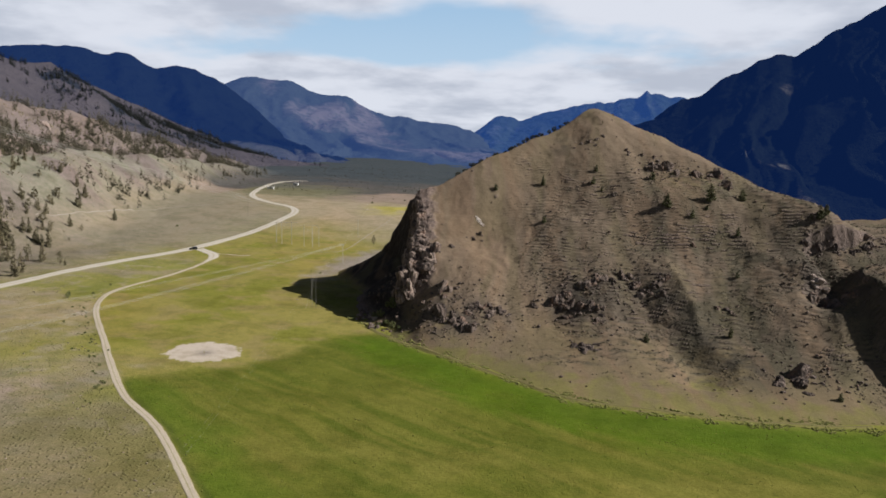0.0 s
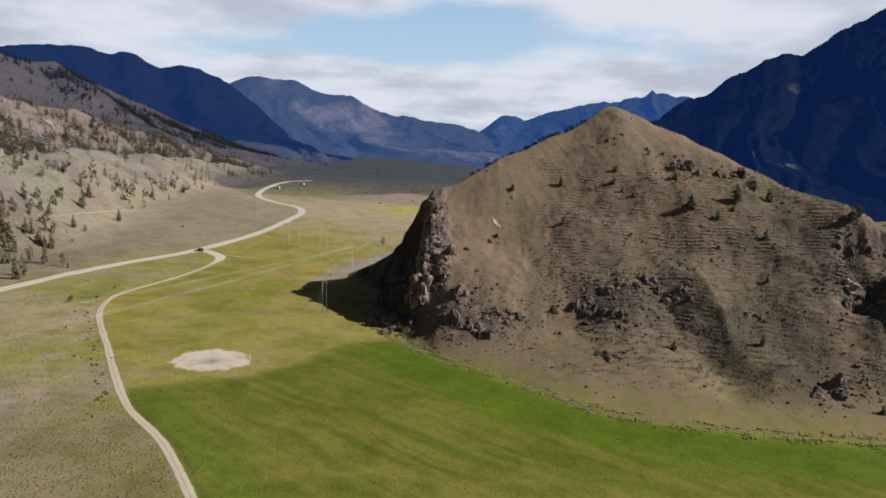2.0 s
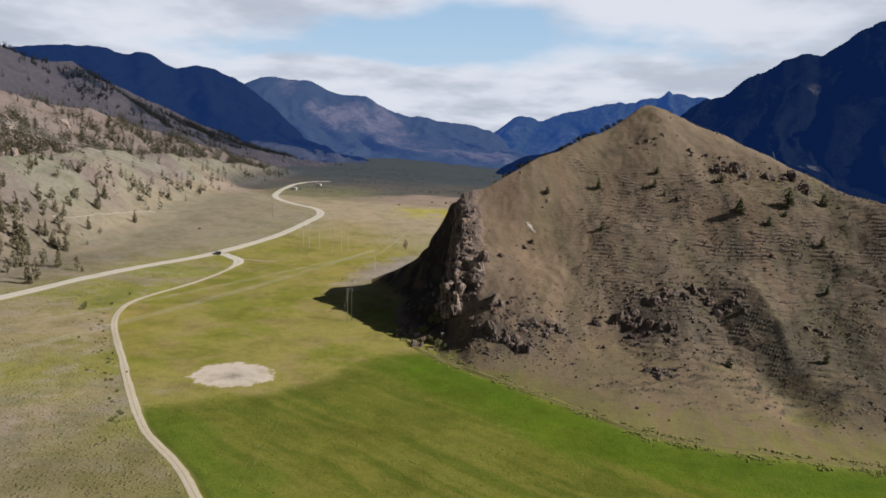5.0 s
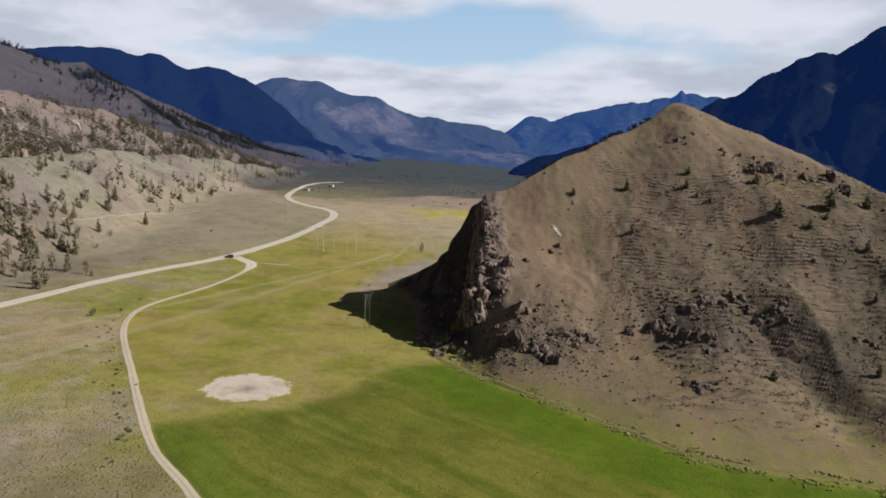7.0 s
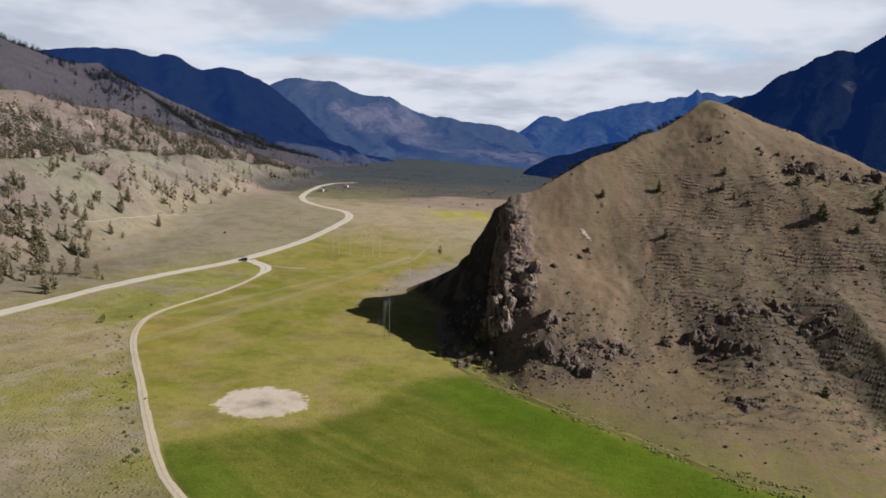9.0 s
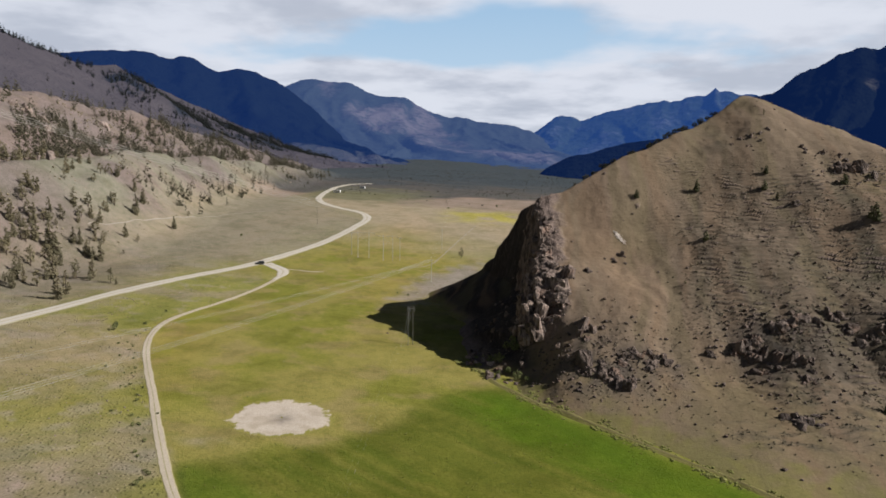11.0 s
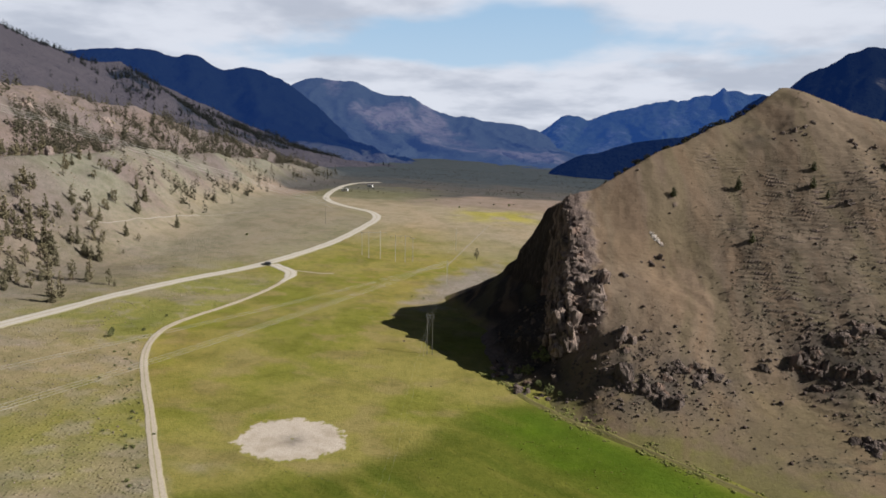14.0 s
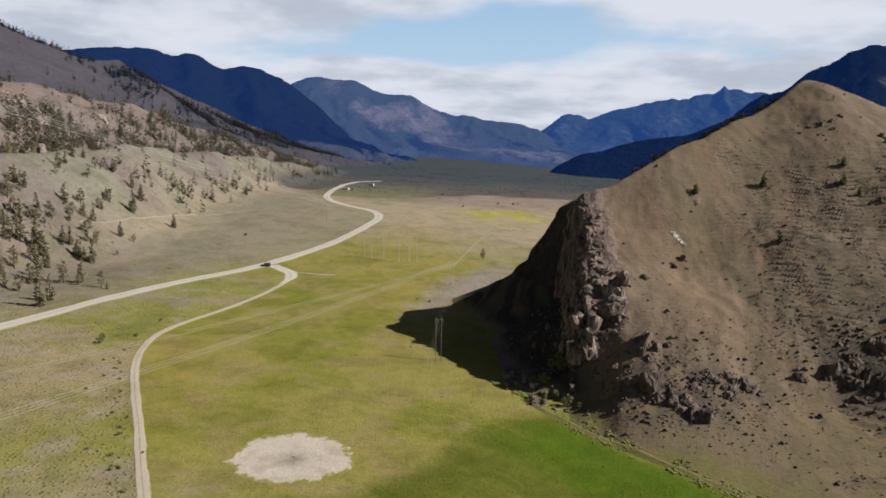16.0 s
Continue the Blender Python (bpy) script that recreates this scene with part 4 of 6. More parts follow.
RIDGE_FAR = ((-319, 4686, -78), (-133, 4694, 70), (65, 4695, 171), (181, 4691, 262), (254, 4687, 293), (329, 4682, 276), (385, 4678, 262), (528, 4663,
    311), (635, 4649, 334), (774, 4627, 367), (877, 4608, 386), (946, 4594, 379), (1044, 4572, 414), (1110, 4556, 414), (1151, 4545, 438), (1170,
    4540, 455), (1193, 4534, 441), (1238, 4522, 441), (1310, 4501, 413), (1365, 4484, 423), (1428, 4464, 399), (1613, 4399, 316), (1848, 4303, 184))
RIDGE_MID = ((-1680, 4012, 274), (-1546, 4066, 352), (-1429, 4108, 419), (-1345, 4136, 452), (-1279, 4157, 468), (-1170, 4189, 450), (-1057, 4219,
    444), (-958, 4242, 400), (-857, 4263, 370), (-749, 4283, 373), (-652, 4299, 324), (-566, 4311, 282), (-461, 4323, 254), (-374, 4331, 252), (-265,
    4338, 227), (-143, 4344, 219), (-20, 4345, 193), (65, 4344, 167), (172, 4341, 100), (243, 4337, 57), (347, 4329, 25), (502, 4313, -20))
RIDGE_DARK = ((-2214, 2511, 443), (-2083, 2622, 427), (-1934, 2735, 423), (-1869, 2780, 435), (-1801, 2824, 448), (-1712, 2879, 452), (-1656, 2912,
    457), (-1600, 2943, 446), (-1551, 2969, 429), (-1521, 2985, 440), (-1497, 2997, 449), (-1460, 3015, 440), (-1409, 3039, 405), (-1377, 3054, 390),
    (-1323, 3078, 396), (-1279, 3096, 404), (-1246, 3110, 398), (-1178, 3136, 370), (-1109, 3161, 338), (-1014, 3192, 263), (-917, 3221, 176), (-817,
    3248, 82), (-727, 3269, -4), (-662, 3283, -43))
RIDGE_TAN = ((-1022, 1025, 331), (-963, 1123, 297), (-920, 1198, 255), (-907, 1247, 241), (-900, 1289, 234), (-876, 1343, 221), (-843, 1400, 224),
    (-848, 1442, 210), (-851, 1493, 200), (-825, 1561, 183), (-782, 1639, 154), (-703, 1740, 106), (-644, 1828, 66), (-581, 1913, 20))
RIDGE_EAST = ((1121, 4294, 253), (1207, 4270, 320), (1298, 4243, 381), (1378, 4217, 400), (1445, 4194, 441), (1484, 4180, 484), (1515, 4168, 506),
    (1614, 4130, 550), (1687, 4100, 602), (1785, 4057, 634), (1859, 4023, 621), (1904, 4002, 660), (1969, 3970, 708), (2010, 3948, 746), (2114, 3893,
    802), (2266, 3804, 909), (2442, 3691, 988), (2676, 3522, 1043))
RIDGE_FOOTHILL = ((-73, 1793, -56), (-19, 1794, -24), (9, 1793, -10), (41, 1792, 23), (88, 1789, 47), (166, 1781, 70), (255, 1768, 95), (339, 1751,
    104), (431, 1727, 142), (538, 1692, 166))

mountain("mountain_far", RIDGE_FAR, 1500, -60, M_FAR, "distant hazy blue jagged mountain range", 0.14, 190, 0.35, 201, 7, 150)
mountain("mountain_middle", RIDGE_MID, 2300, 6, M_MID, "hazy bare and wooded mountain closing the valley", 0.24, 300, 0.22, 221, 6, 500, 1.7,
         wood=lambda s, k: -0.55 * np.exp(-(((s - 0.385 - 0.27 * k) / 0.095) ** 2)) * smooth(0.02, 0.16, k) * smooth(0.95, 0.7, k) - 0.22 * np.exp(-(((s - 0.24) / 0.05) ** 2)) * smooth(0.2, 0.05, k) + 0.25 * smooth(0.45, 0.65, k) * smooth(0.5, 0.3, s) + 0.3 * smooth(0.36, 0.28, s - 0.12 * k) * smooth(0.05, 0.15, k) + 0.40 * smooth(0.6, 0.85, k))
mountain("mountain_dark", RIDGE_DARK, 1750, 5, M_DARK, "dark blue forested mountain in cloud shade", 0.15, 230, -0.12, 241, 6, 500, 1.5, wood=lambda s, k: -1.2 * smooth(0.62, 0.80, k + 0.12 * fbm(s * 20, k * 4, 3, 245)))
def tan_woods(s, k):
    """A belt of woods slants down from the crest; more woods stand at the mountain's northern end."""
    n = fbm(s * 30, k * 9, 3, 265)
    belt = np.exp(-(((s - 0.405 - 0.27 * k + 0.03 * n) / 0.075) ** 2)) * smooth(0.60, 0.42, k) * smooth(0.03, 0.12, k) * smooth(-0.35, 0.25, n)
    north = smooth(0.58, 0.66, s) * smooth(0.97, 0.85, s) * np.exp(-(((k - 0.26) / 0.12) ** 2)) * smooth(-0.3, 0.3, n)
    return 0.75 * belt + 0.60 * north


def east_open(s, k):
    """Pale meadows, slides and a logging road in the forest."""
    n = fbm(s * 60, k * 25, 3, 285)
    spots = np.exp(-(((s - 0.27 - 0.02 * n) / 0.022) ** 2) - ((k - 0.52) / 0.045) ** 2) + np.exp(-(((s - 0.33) / 0.05) ** 2) - ((k - 0.60 - 0.02 * n) / 0.018) ** 2)
    spots = spots + np.exp(-(((s - 0.385 + 0.38 * (k - 0.375)) / 0.006) ** 2) - ((k - 0.375) / 0.06) ** 4) + 0.8 * np.exp(-(((s - 0.43) / 0.06) ** 2) - ((k - 0.645 - 0.02 * n) / 0.012) ** 2)
    spots = spots + 0.7 * np.exp(-(((s - 0.60) / 0.08) ** 2) - ((k - 0.66 - 0.01 * n) / 0.010) ** 2)
    return -0.75 * np.clip(spots, 0, 1) * smooth(-0.6, 0.1, n)


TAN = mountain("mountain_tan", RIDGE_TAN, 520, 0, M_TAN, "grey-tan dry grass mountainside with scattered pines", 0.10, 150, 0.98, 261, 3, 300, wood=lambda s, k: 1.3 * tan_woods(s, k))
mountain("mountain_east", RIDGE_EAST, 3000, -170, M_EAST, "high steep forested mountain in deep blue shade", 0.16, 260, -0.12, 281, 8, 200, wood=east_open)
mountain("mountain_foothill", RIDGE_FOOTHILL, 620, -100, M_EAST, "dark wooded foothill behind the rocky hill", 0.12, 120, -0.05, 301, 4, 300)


# ---- rocks ----
def rock_mesh(name, seed, tall=1.0, points=30):
    """An angular block: the hull of points on a blunt box, with flat broken faces."""
    rng = random.Random(seed)
    bm = bmesh.new()
    for _ in range(points):
        v = Vector((rng.gauss(0, 1), rng.gauss(0, 1), rng.gauss(0, 1))).normalized()
        most = max(abs(v.x), abs(v.y), abs(v.z))
        v = v.lerp(v / most, 0.55) * rng.uniform(0.72, 0.98)
        bm.verts.new((v.x, v.y * 0.9, v.z * tall))
    hull = bmesh.ops.convex_hull(bm, input=bm.verts)
    bmesh.ops.delete(bm, geom=list({g for g in (*hull["geom_interior"], *hull["geom_unused"]) if isinstance(g, bmesh.types.BMVert)}), context="VERTS")
    bmesh.ops.subdivide_edges(bm, edges=bm.edges, cuts=1)
    bmesh.ops.triangulate(bm, faces=bm.faces)
    bmesh.ops.recalc_face_normals(bm, faces=bm.faces)
    bm.normal_update()
    for v, n in [(v, v.normal.copy()) for v in bm.verts]:  # upright clefts and chipped corners
        p = v.co + Vector((seed * 3.7, seed * 1.3, 0))
        v.co += n * (0.20 * noise.noise((p.x * 2.6, p.y * 2.6, p.z * 0.9)) + 0.10 * noise.noise(p * 5.0))
    me = bpy.data.meshes.new(name)
    bm.to_mesh(me)
    bm.free()
    return me


ROCKS = [rock_mesh("rock_block", 10 + i, (0.8, 1.0, 1.5, 0.7, 1.9, 1.2)[i]) for i in range(6)]
for me in ROCKS:
    me.materials.append(ROCK)
CRAG = [ROCKS[i].copy() for i in (2, 4, 5, 1)]
for me in CRAG:
    me.materials[0] = CLIFF_ROCK
PALE = [me.copy() for me in ROCKS[:3]]
for me in PALE:
    me.materials[0] = PALE_ROCK


SCAR = [me.copy() for me in ROCKS[:2]]
for me in SCAR:
    me.materials[0] = WHITE_ROCK


def block(parent, meshes, rng, x, y, z, size, stand=1.0):
    ob = new("block", rng.choice(meshes))
    ob.parent = parent
    ob.matrix_basis = Matrix.LocRotScale((x, y, z), Euler((rng.uniform(-0.35, 0.35), rng.uniform(-0.35, 0.35), rng.uniform(0, 6.3))),
                                         (size * rng.uniform(0.7, 1.2), size * rng.uniform(0.6, 1.1), size * rng.uniform(0.7, 1.1) * stand))
    return ob


def outcrop(x, y, size, seed, label, name="rock_outcrop", category="rock", meshes=None, spread=1.5, count=6, stand=1.0):
    rng = random.Random(seed)
    base = new(name)
    z = float(hill_mix(x, y))
    base.location = (x, y, z)
    tagged(base, label, category, "rock outcrops on the hill")
    for i in range(count):
        dx, dy = (0, 0) if i == 0 else (rng.gauss(0, size * spread * 0.8), rng.gauss(0, size * spread * 0.45))
        s = size * (0.95 if i == 0 else rng.uniform(0.22, 0.75))
        block(base, meshes or ROCKS, rng, dx, dy, float(hill_mix(x + dx, y + dy)) - z - s * 0.38 * stand, s, stand)
    return base


# x, y, half the width
LEDGES = ((77.4, 269.8, 4.7), (113.0, 220.6, 5.6), (100.0, 340.2, 4.2), (119.4, 335.5, 4.4), (123.7, 325.0, 3.4), (-7.1, 276.3, 3.8), (139.4, 256.0, 4.0), (145.7, 254.8, 3.2))
OUTCROPS = ((38.4, 269.9, 2.8), (41.8, 266.7, 2.7), (45.5, 263.7, 2.7), (51.5, 272.8, 3.0), (57.1, 274.4, 3.2), (43.7, 270.4, 2.1), (53.7, 256.6, 2.0), (47.1, 239.8, 2.8), (44.7, 240.1, 1.9),
            (-7.0, 263.8, 3.1), (-2.0, 260.7, 3.1), (2.4, 258.1, 2.9), (-10.2, 266.5, 2.0), (8.1, 266.1, 2.0), (13.3, 265.6, 2.2), (53.4, 261.7, 2.0), (67.1, 276.9, 1.9), (70.2, 271.8, 1.6))
OUTCROPS_B = ((17.3, 265.1, 1.8), (5.9, 305.8, 1.6), (8.7, 308.2, 1.2), (-3.3, 298.6, 1.7), (71.9, 321.0, 2.0), (82.6, 348.3, 1.7), (89.3, 347.9, 1.5), (95.2, 345.9, 1.8), (98.8, 290.8, 1.5),
              (101.1, 256.1, 1.8), (102.5, 254.4, 1.4), (42.0, 275.4, 1.4), (56.5, 353.5, 1.3), (60.5, 356.0, 1.5), (64.5, 355.5, 1.6), (68.5, 356.5, 1.5), (72, 358.0, 1.2), (62, 351.0, 1.1), (67, 352.5, 1.0))
for i, (x, y, s) in enumerate(LEDGES):
    outcrop(x, y, s * 0.78, 440 + i, "large dark jagged rock ledge on the dry hill", spread=1.45, count=14, stand=1.2)
for i, (x, y, s) in enumerate(OUTCROPS):
    outcrop(x, y, s * 1.05, 400 + i, "dark brown jagged rock outcrop on the dry hill", spread=1.1, count=12, stand=1.15)
for i, (x, y, s) in enumerate(OUTCROPS_B):
    outcrop(x, y, s * 0.9, 500 + i, "low weathered rock outcrop in dry grass", spread=1.2, count=5)
outcrop(138.5, 263.5, 3.2, 604, "pale pinkish rock scar in the shaded hollow", "rock_scar", "rock", PALE, spread=0.8, count=6, stand=0.9)


def pale_scar():
    """A streak of broken pale stone lying down the slope."""
    rng = random.Random(603)
    base = new("rock_scar")
    base.location = (8.6, 314.6, float(hill(8.6, 314.6)))
    tagged(base, "pale bare streak of broken stone on the hill", "rock")
    for i in range(110):
        t = rng.uniform(-1, 1)
        x, y = 8.6 + 1.7 * t + rng.uniform(-0.6, 0.6), 314.6 - 2.2 * t + rng.uniform(-0.6, 0.6)
        s = rng.uniform(0.28, 0.55) * (1.1 - 0.4 * abs(t))
        block(base, SCAR, rng, x - 8.6, y - 314.6, float(hill(x, y)) - base.location.z + 0.05 * s, s, 0.5)
    return base


pale_scar()
for i in range(9):
    x = 143 + i * 6.5
    outcrop(x, 285.0 + 0.6 * i + 0.8 * math.sin(i * 1.7), 2.3, 620 + i, "dark shaded rock bluff on the eastern spur", "rock_bluff", "rock bluff", spread=1.2, count=8, stand=0.9)


def build_cliff():
    """The crag at the hill's western end: a ribbed wall, columns and blocks from the top edge down to the talus."""
    rng = random.Random(77)
    base = new("cliff")
    base.location = (-24, 318, 30)
    tagged(base, "brown craggy cliff face with broken columns", "cliff")
    # the wall itself, in upright ribs and ledges
    y, v = np.meshgrid(np.arange(280, 341, 0.4), np.linspace(0, 1, 70), indexing="ij")
    top = hill(cliff_edge(y) + 1.6, y) + 0.4
    z = 5 + (top - 5) * v
    ribs = ridged(y / 7.5 + 0.25 * fbm(z / 9, y / 20, 2, 171), z / 60, 4, 173)
    ledge = np.abs(((z + 2.5 * fbm(y / 8, z / 30, 2, 174)) / 6.5) % 1 - 0.5)
    x = cliff_edge(y) - 0.6 - 4.8 * (1 - v) ** 1.3 - 1.9 * ribs * smooth(0.0, 0.12, 1 - v) - 1.1 * ledge - 0.5 * fbm(y / 2.2, z / 3.5, 3, 175) + 1.8 * (v > 0.985)
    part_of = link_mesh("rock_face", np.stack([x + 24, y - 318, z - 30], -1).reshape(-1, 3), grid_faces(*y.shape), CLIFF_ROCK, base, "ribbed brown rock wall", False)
    part_of.data.flip_normals()
    for i in range(150):
        yy = 279 + 41 * rng.random()
        top = float(hill(-12.0, yy))
        if top < 12:
            continue
        z = rng.uniform(9, max(top - 1.5, 10))
        x = float(cliff_edge(yy)) - 4.5 * (top - z) / max(top - 14, 8) + rng.uniform(-1.8, 0.7)
        s = rng.uniform(0.9, 2.6)
        stand = rng.uniform(0.8, 1.4)
        z = min(z, top - 0.85 * s * stand)
        block(base, CRAG, rng, x + 24, yy - 318, z - 30, s, stand)
    for i in range(90):  # upright splinters along the edge
        yy = 281 + 42 * rng.random()
        x = float(cliff_edge(yy)) + rng.uniform(-1.2, 1.8)
        s = rng.uniform(0.6, 1.4) * (1.0 if yy < 318 else 0.6)
        block(base, CRAG, rng, x + 24, yy - 318, float(hill(x + 1.0, yy)) - 30 - 1.2 * s, s, 1.0)
    for i in range(60):  # blocks on the lit shoulder beside the edge
        yy = 282 + 40 * rng.random()
        x = -18.8 + rng.uniform(0, 1) ** 1.5 * np.interp(yy, (282, 292, 305, 318, 332), (7, 9, 7, 4.5, 3))
        s = rng.uniform(1.0, 2.6) * (1.0 if yy < 312 else 0.65)
        stand = rng.uniform(0.6, 1.0)
        block(base, CRAG, rng, x + 24, yy - 318, float(hill(x, yy)) - 30 - 0.5 * s * stand, s, stand)
    for x, yy, s in ((-11.5, 295, 3.6), (-14.2, 292.5, 3.4), (-15.5, 301, 3.0), (-13, 288.5, 2.6), (-16.5, 308, 2.6), (-17.5, 315, 1.8), (-17, 284, 2.4)):
        block(base, CRAG, rng, x + 24, yy - 318, float(hill(x, yy)) - 30 - 0.35 * s, s, 0.8)
    for dx, dy, s in ((0, 0, 4.3), (2.2, 0.8, 3.2), (-2.4, 1.0, 3.2), (0.6, 2.4, 3.6), (3.4, 2.0, 2.4)):  # the bulging buttress at the crag's lower end
        block(base, CRAG, rng, -15.0 + dx + 24, 288.0 + dy - 318, float(hill(-15.0 + dx, 288.0 + dy)) - 30 + 0.12 * s, s, 0.75)
    for i in range(60):  # talus
        yy = 268 + 60 * rng.random()
        x = -32 + rng.uniform(-12, 9)
        s = rng.uniform(0.5, 1.6)
        block(base, ROCKS, rng, x + 24, yy - 318, float(hill_mix(x, yy)) - 30 - 0.2 * s, s)
    return base


build_cliff()


def build_crest_rocks():
    rng = random.Random(78)
    base = new("crest_rocks")
    base.location = (20, 352, 60)
    tagged(base, "broken rocks along the hill's sharp crest", "rock")
    for i in range(60):
        t = 0.12 + 0.88 * rng.random()
        x = -20 + 84 * t + rng.uniform(-2, 2)
        y = 331 + 54 * t + rng.uniform(0.5, 6)
        s = rng.uniform(0.5, 1.7)
        block(base, ROCKS, rng, x - 20, y - 352, float(hill(x, y)) - 60, s)
    return base


build_crest_rocks()


def scatter_mesh(name, unit_v, unit_f, spots, material, label, category):
    """Many small alike pieces as one mesh of kind stuff. spots: x, y, z, size, height, turn."""
    spots = np.asarray(spots)
    n, k = len(spots), len(unit_v)
    c, s = np.cos(spots[:, 5])[:, None], np.sin(spots[:, 5])[:, None]
    ux, uy, uz = unit_v[:, 0][None], unit_v[:, 1][None], unit_v[:, 2][None]
    v = np.stack([spots[:, :1] + spots[:, 3:4] * (ux * c - uy * s), spots[:, 1:2] + spots[:, 3:4] * (ux * s + uy * c),
                  spots[:, 2:3] + spots[:, 4:5] * uz], -1).reshape(-1, 3)
    f = (unit_f[None] + (np.arange(n) * k)[:, None, None]).reshape(-1, unit_f.shape[1])
    ob = link_mesh(name, v, f, material)
    return tagged(ob, label, category, kind="stuff")


def tuft_unit(seed, lumps=2):
    """A low bush of a few ragged lumps."""
    rng = random.Random(seed)
    vs, fs = [], []
    for _ in range(lumps):
        bm = bmesh.new()
        bmesh.ops.create_icosphere(bm, subdivisions=1, radius=1.0)
        off = Vector((rng.uniform(-0.5, 0.5), rng.uniform(-0.5, 0.5), rng.uniform(0.25, 0.5)))
        r = rng.uniform(0.4, 0.65)
        bm.verts.ensure_lookup_table()
        start = len(vs)
        for v in bm.verts:
            vs.append(tuple(off + v.co * r * rng.uniform(0.65, 1.25)))
        fs += [[start + v.index for v in f.verts] for f in bm.faces]
        bm.free()
    return np.array(vs), np.array(fs)


def spots_on(count, seed, box, keep, height, low, high):
    rng = np.random.default_rng(seed)
    x, y = rng.uniform(box[0], box[1], count), rng.uniform(box[2], box[3], count)
    ok = rng.random(count) < keep(x, y)
    x, y = x[ok], y[ok]
    s = rng.uniform(low, high, len(x)) * rng.uniform(0.7, 1.3, len(x))
    return np.stack([x, y, height(x, y), s, s * rng.uniform(0.7, 1.2, len(x)), rng.uniform(0, 6.28, len(x))], -1)


def hill_bushes(x, y):
    low = hill(x, y) - land(x, y)
    n = fbm(x / 24, y / 24, 4, 101) + 0.6 * fbm(x / 8, y / 8, 2, 131)
    middle = smooth(10, 46, x) * smooth(224, 246, y - 0.10 * np.maximum(90 - x, 0)) * smooth(352, 318, y)
    foot = np.exp(-(((x + 8) / 28) ** 2) - ((y - 264) / 14) ** 2)
    steps = terraces(x, y, hill(x, y))[1]
    return smooth(1.0, 3.0, low) * np.clip(0.002 + 0.012 * n + 0.02 * smooth(262, 246, y) + (0.10 + 0.2 * n) * middle + 0.45 * steps + 0.4 * foot + 0.25 * smooth(126, 140, x) * smooth(292, 284, y), 0.001, 1)


scatter_mesh("hill_sagebrush", *tuft_unit(1, 1), spots_on(120000, 5, (-45, 225, 200, 400), hill_bushes, hill, 0.22, 0.58) * (1, 1, 1, 1, 0.7, 1), HILL_SAGE,
             "scattered grey-brown sagebrush on the hill face", "sagebrush")


def stony(x, y):
    z = np.exp(-(((x + 6) / 24) ** 2) - ((y - 264) / 11) ** 2) + np.exp(-(((x - 50) / 18) ** 2) - ((y - 270) / 14) ** 2)
    z = z + np.exp(-(((x - 100) / 16) ** 2) - ((y - 336) / 7) ** 2) + np.exp(-(((x - 122) / 22) ** 2) - ((y - 222) / 9) ** 2) + 0.8 * np.exp(-(((x - 145) / 16) ** 2) - ((y - 266) / 16) ** 2)
    z = z + 0.8 * np.exp(-(((x + 24) / 9) ** 2) - ((y - 285) / 22) ** 2) + 0.6 * np.exp(-(((x - 79) / 9) ** 2) - ((y - 280) / 9) ** 2)
    return np.clip(z * (0.6 + 0.8 * fbm(x / 7, y / 7, 2, 135)) + 0.012, 0, 1) * (hill(x, y) > land(x, y) + 1)


def stone_unit(seed):
    rng = random.Random(seed)
    bm = bmesh.new()
    bmesh.ops.create_icosphere(bm, subdivisions=1, radius=0.8)
    v = np.array([tuple(p.co * rng.uniform(0.6, 1.15)) for p in bm.verts])
    v[:, 2] = v[:, 2] * 0.8 + 0.2
    f = np.array([[q.index for q in p.verts] for p in bm.faces])
    bm.free()
    return v, f


scatter_mesh("hill_stones", *stone_unit(9), spots_on(26000, 9, (-45, 200, 205, 395), stony, hill, 0.25, 0.85), ROCK,
             "loose brown stones and talus below the outcrops", "stones")


def scree_bank(x, y):
    return smooth(24, 8, np.hypot((x + 68 - 0.30 * (y - 400)) * 1.25, (y - 415) * 0.36) + 7 * fbm(x / 9, y / 9, 3, 65)) * 0.8


scatter_mesh("scree_stones", *stone_unit(12), spots_on(5000, 12, (-100, -30, 350, 490), scree_bank, land, 0.10, 0.30), PALE_ROCK,
             "grey scree stones in the lee of the hill", "stones")


def flat_bushes(x, y):
    tx = np.interp(y, track_xy[:-6, 1], track_xy[:-6, 0])
    rx = np.interp(y, road_xy[:, 1], road_xy[:, 0])
    off = (np.abs(x - tx) > 3) & (np.abs(x - rx) > 5) & (x < tx + 2)
    return off * np.clip(0.12 + 0.9 * fbm(x / 20, y / 14, 3, 141), 0, 1)


scatter_mesh("valley_sagebrush", *tuft_unit(2), spots_on(12000, 6, (-260, -40, 110, 430), flat_bushes, land, 0.16, 0.48), SAGE,
             "low sagebrush on the dry bench beside the track", "sagebrush")


def bench_stones(x, y):
    return flat_bushes(x, y + 9) * 0.8


scatter_mesh("bench_stones", *stone_unit(14), spots_on(6000, 16, (-230, -60, 130, 420), bench_stones, land, 0.10, 0.30), PALE_ROCK,
             "small pale stones on the dry bench", "stones")


def meadow_tufts(x, y):
    tx = np.interp(y, track_xy[:-6, 1], track_xy[:-6, 0])
    return (x > tx + 3) * np.clip(0.05 + 0.5 * fbm(x / 25, y / 25, 3, 157), 0, 1) * (np.hypot(x + 88.5, y - 227.5) > 14) * (hill(x, y) < land(x, y) - 1)


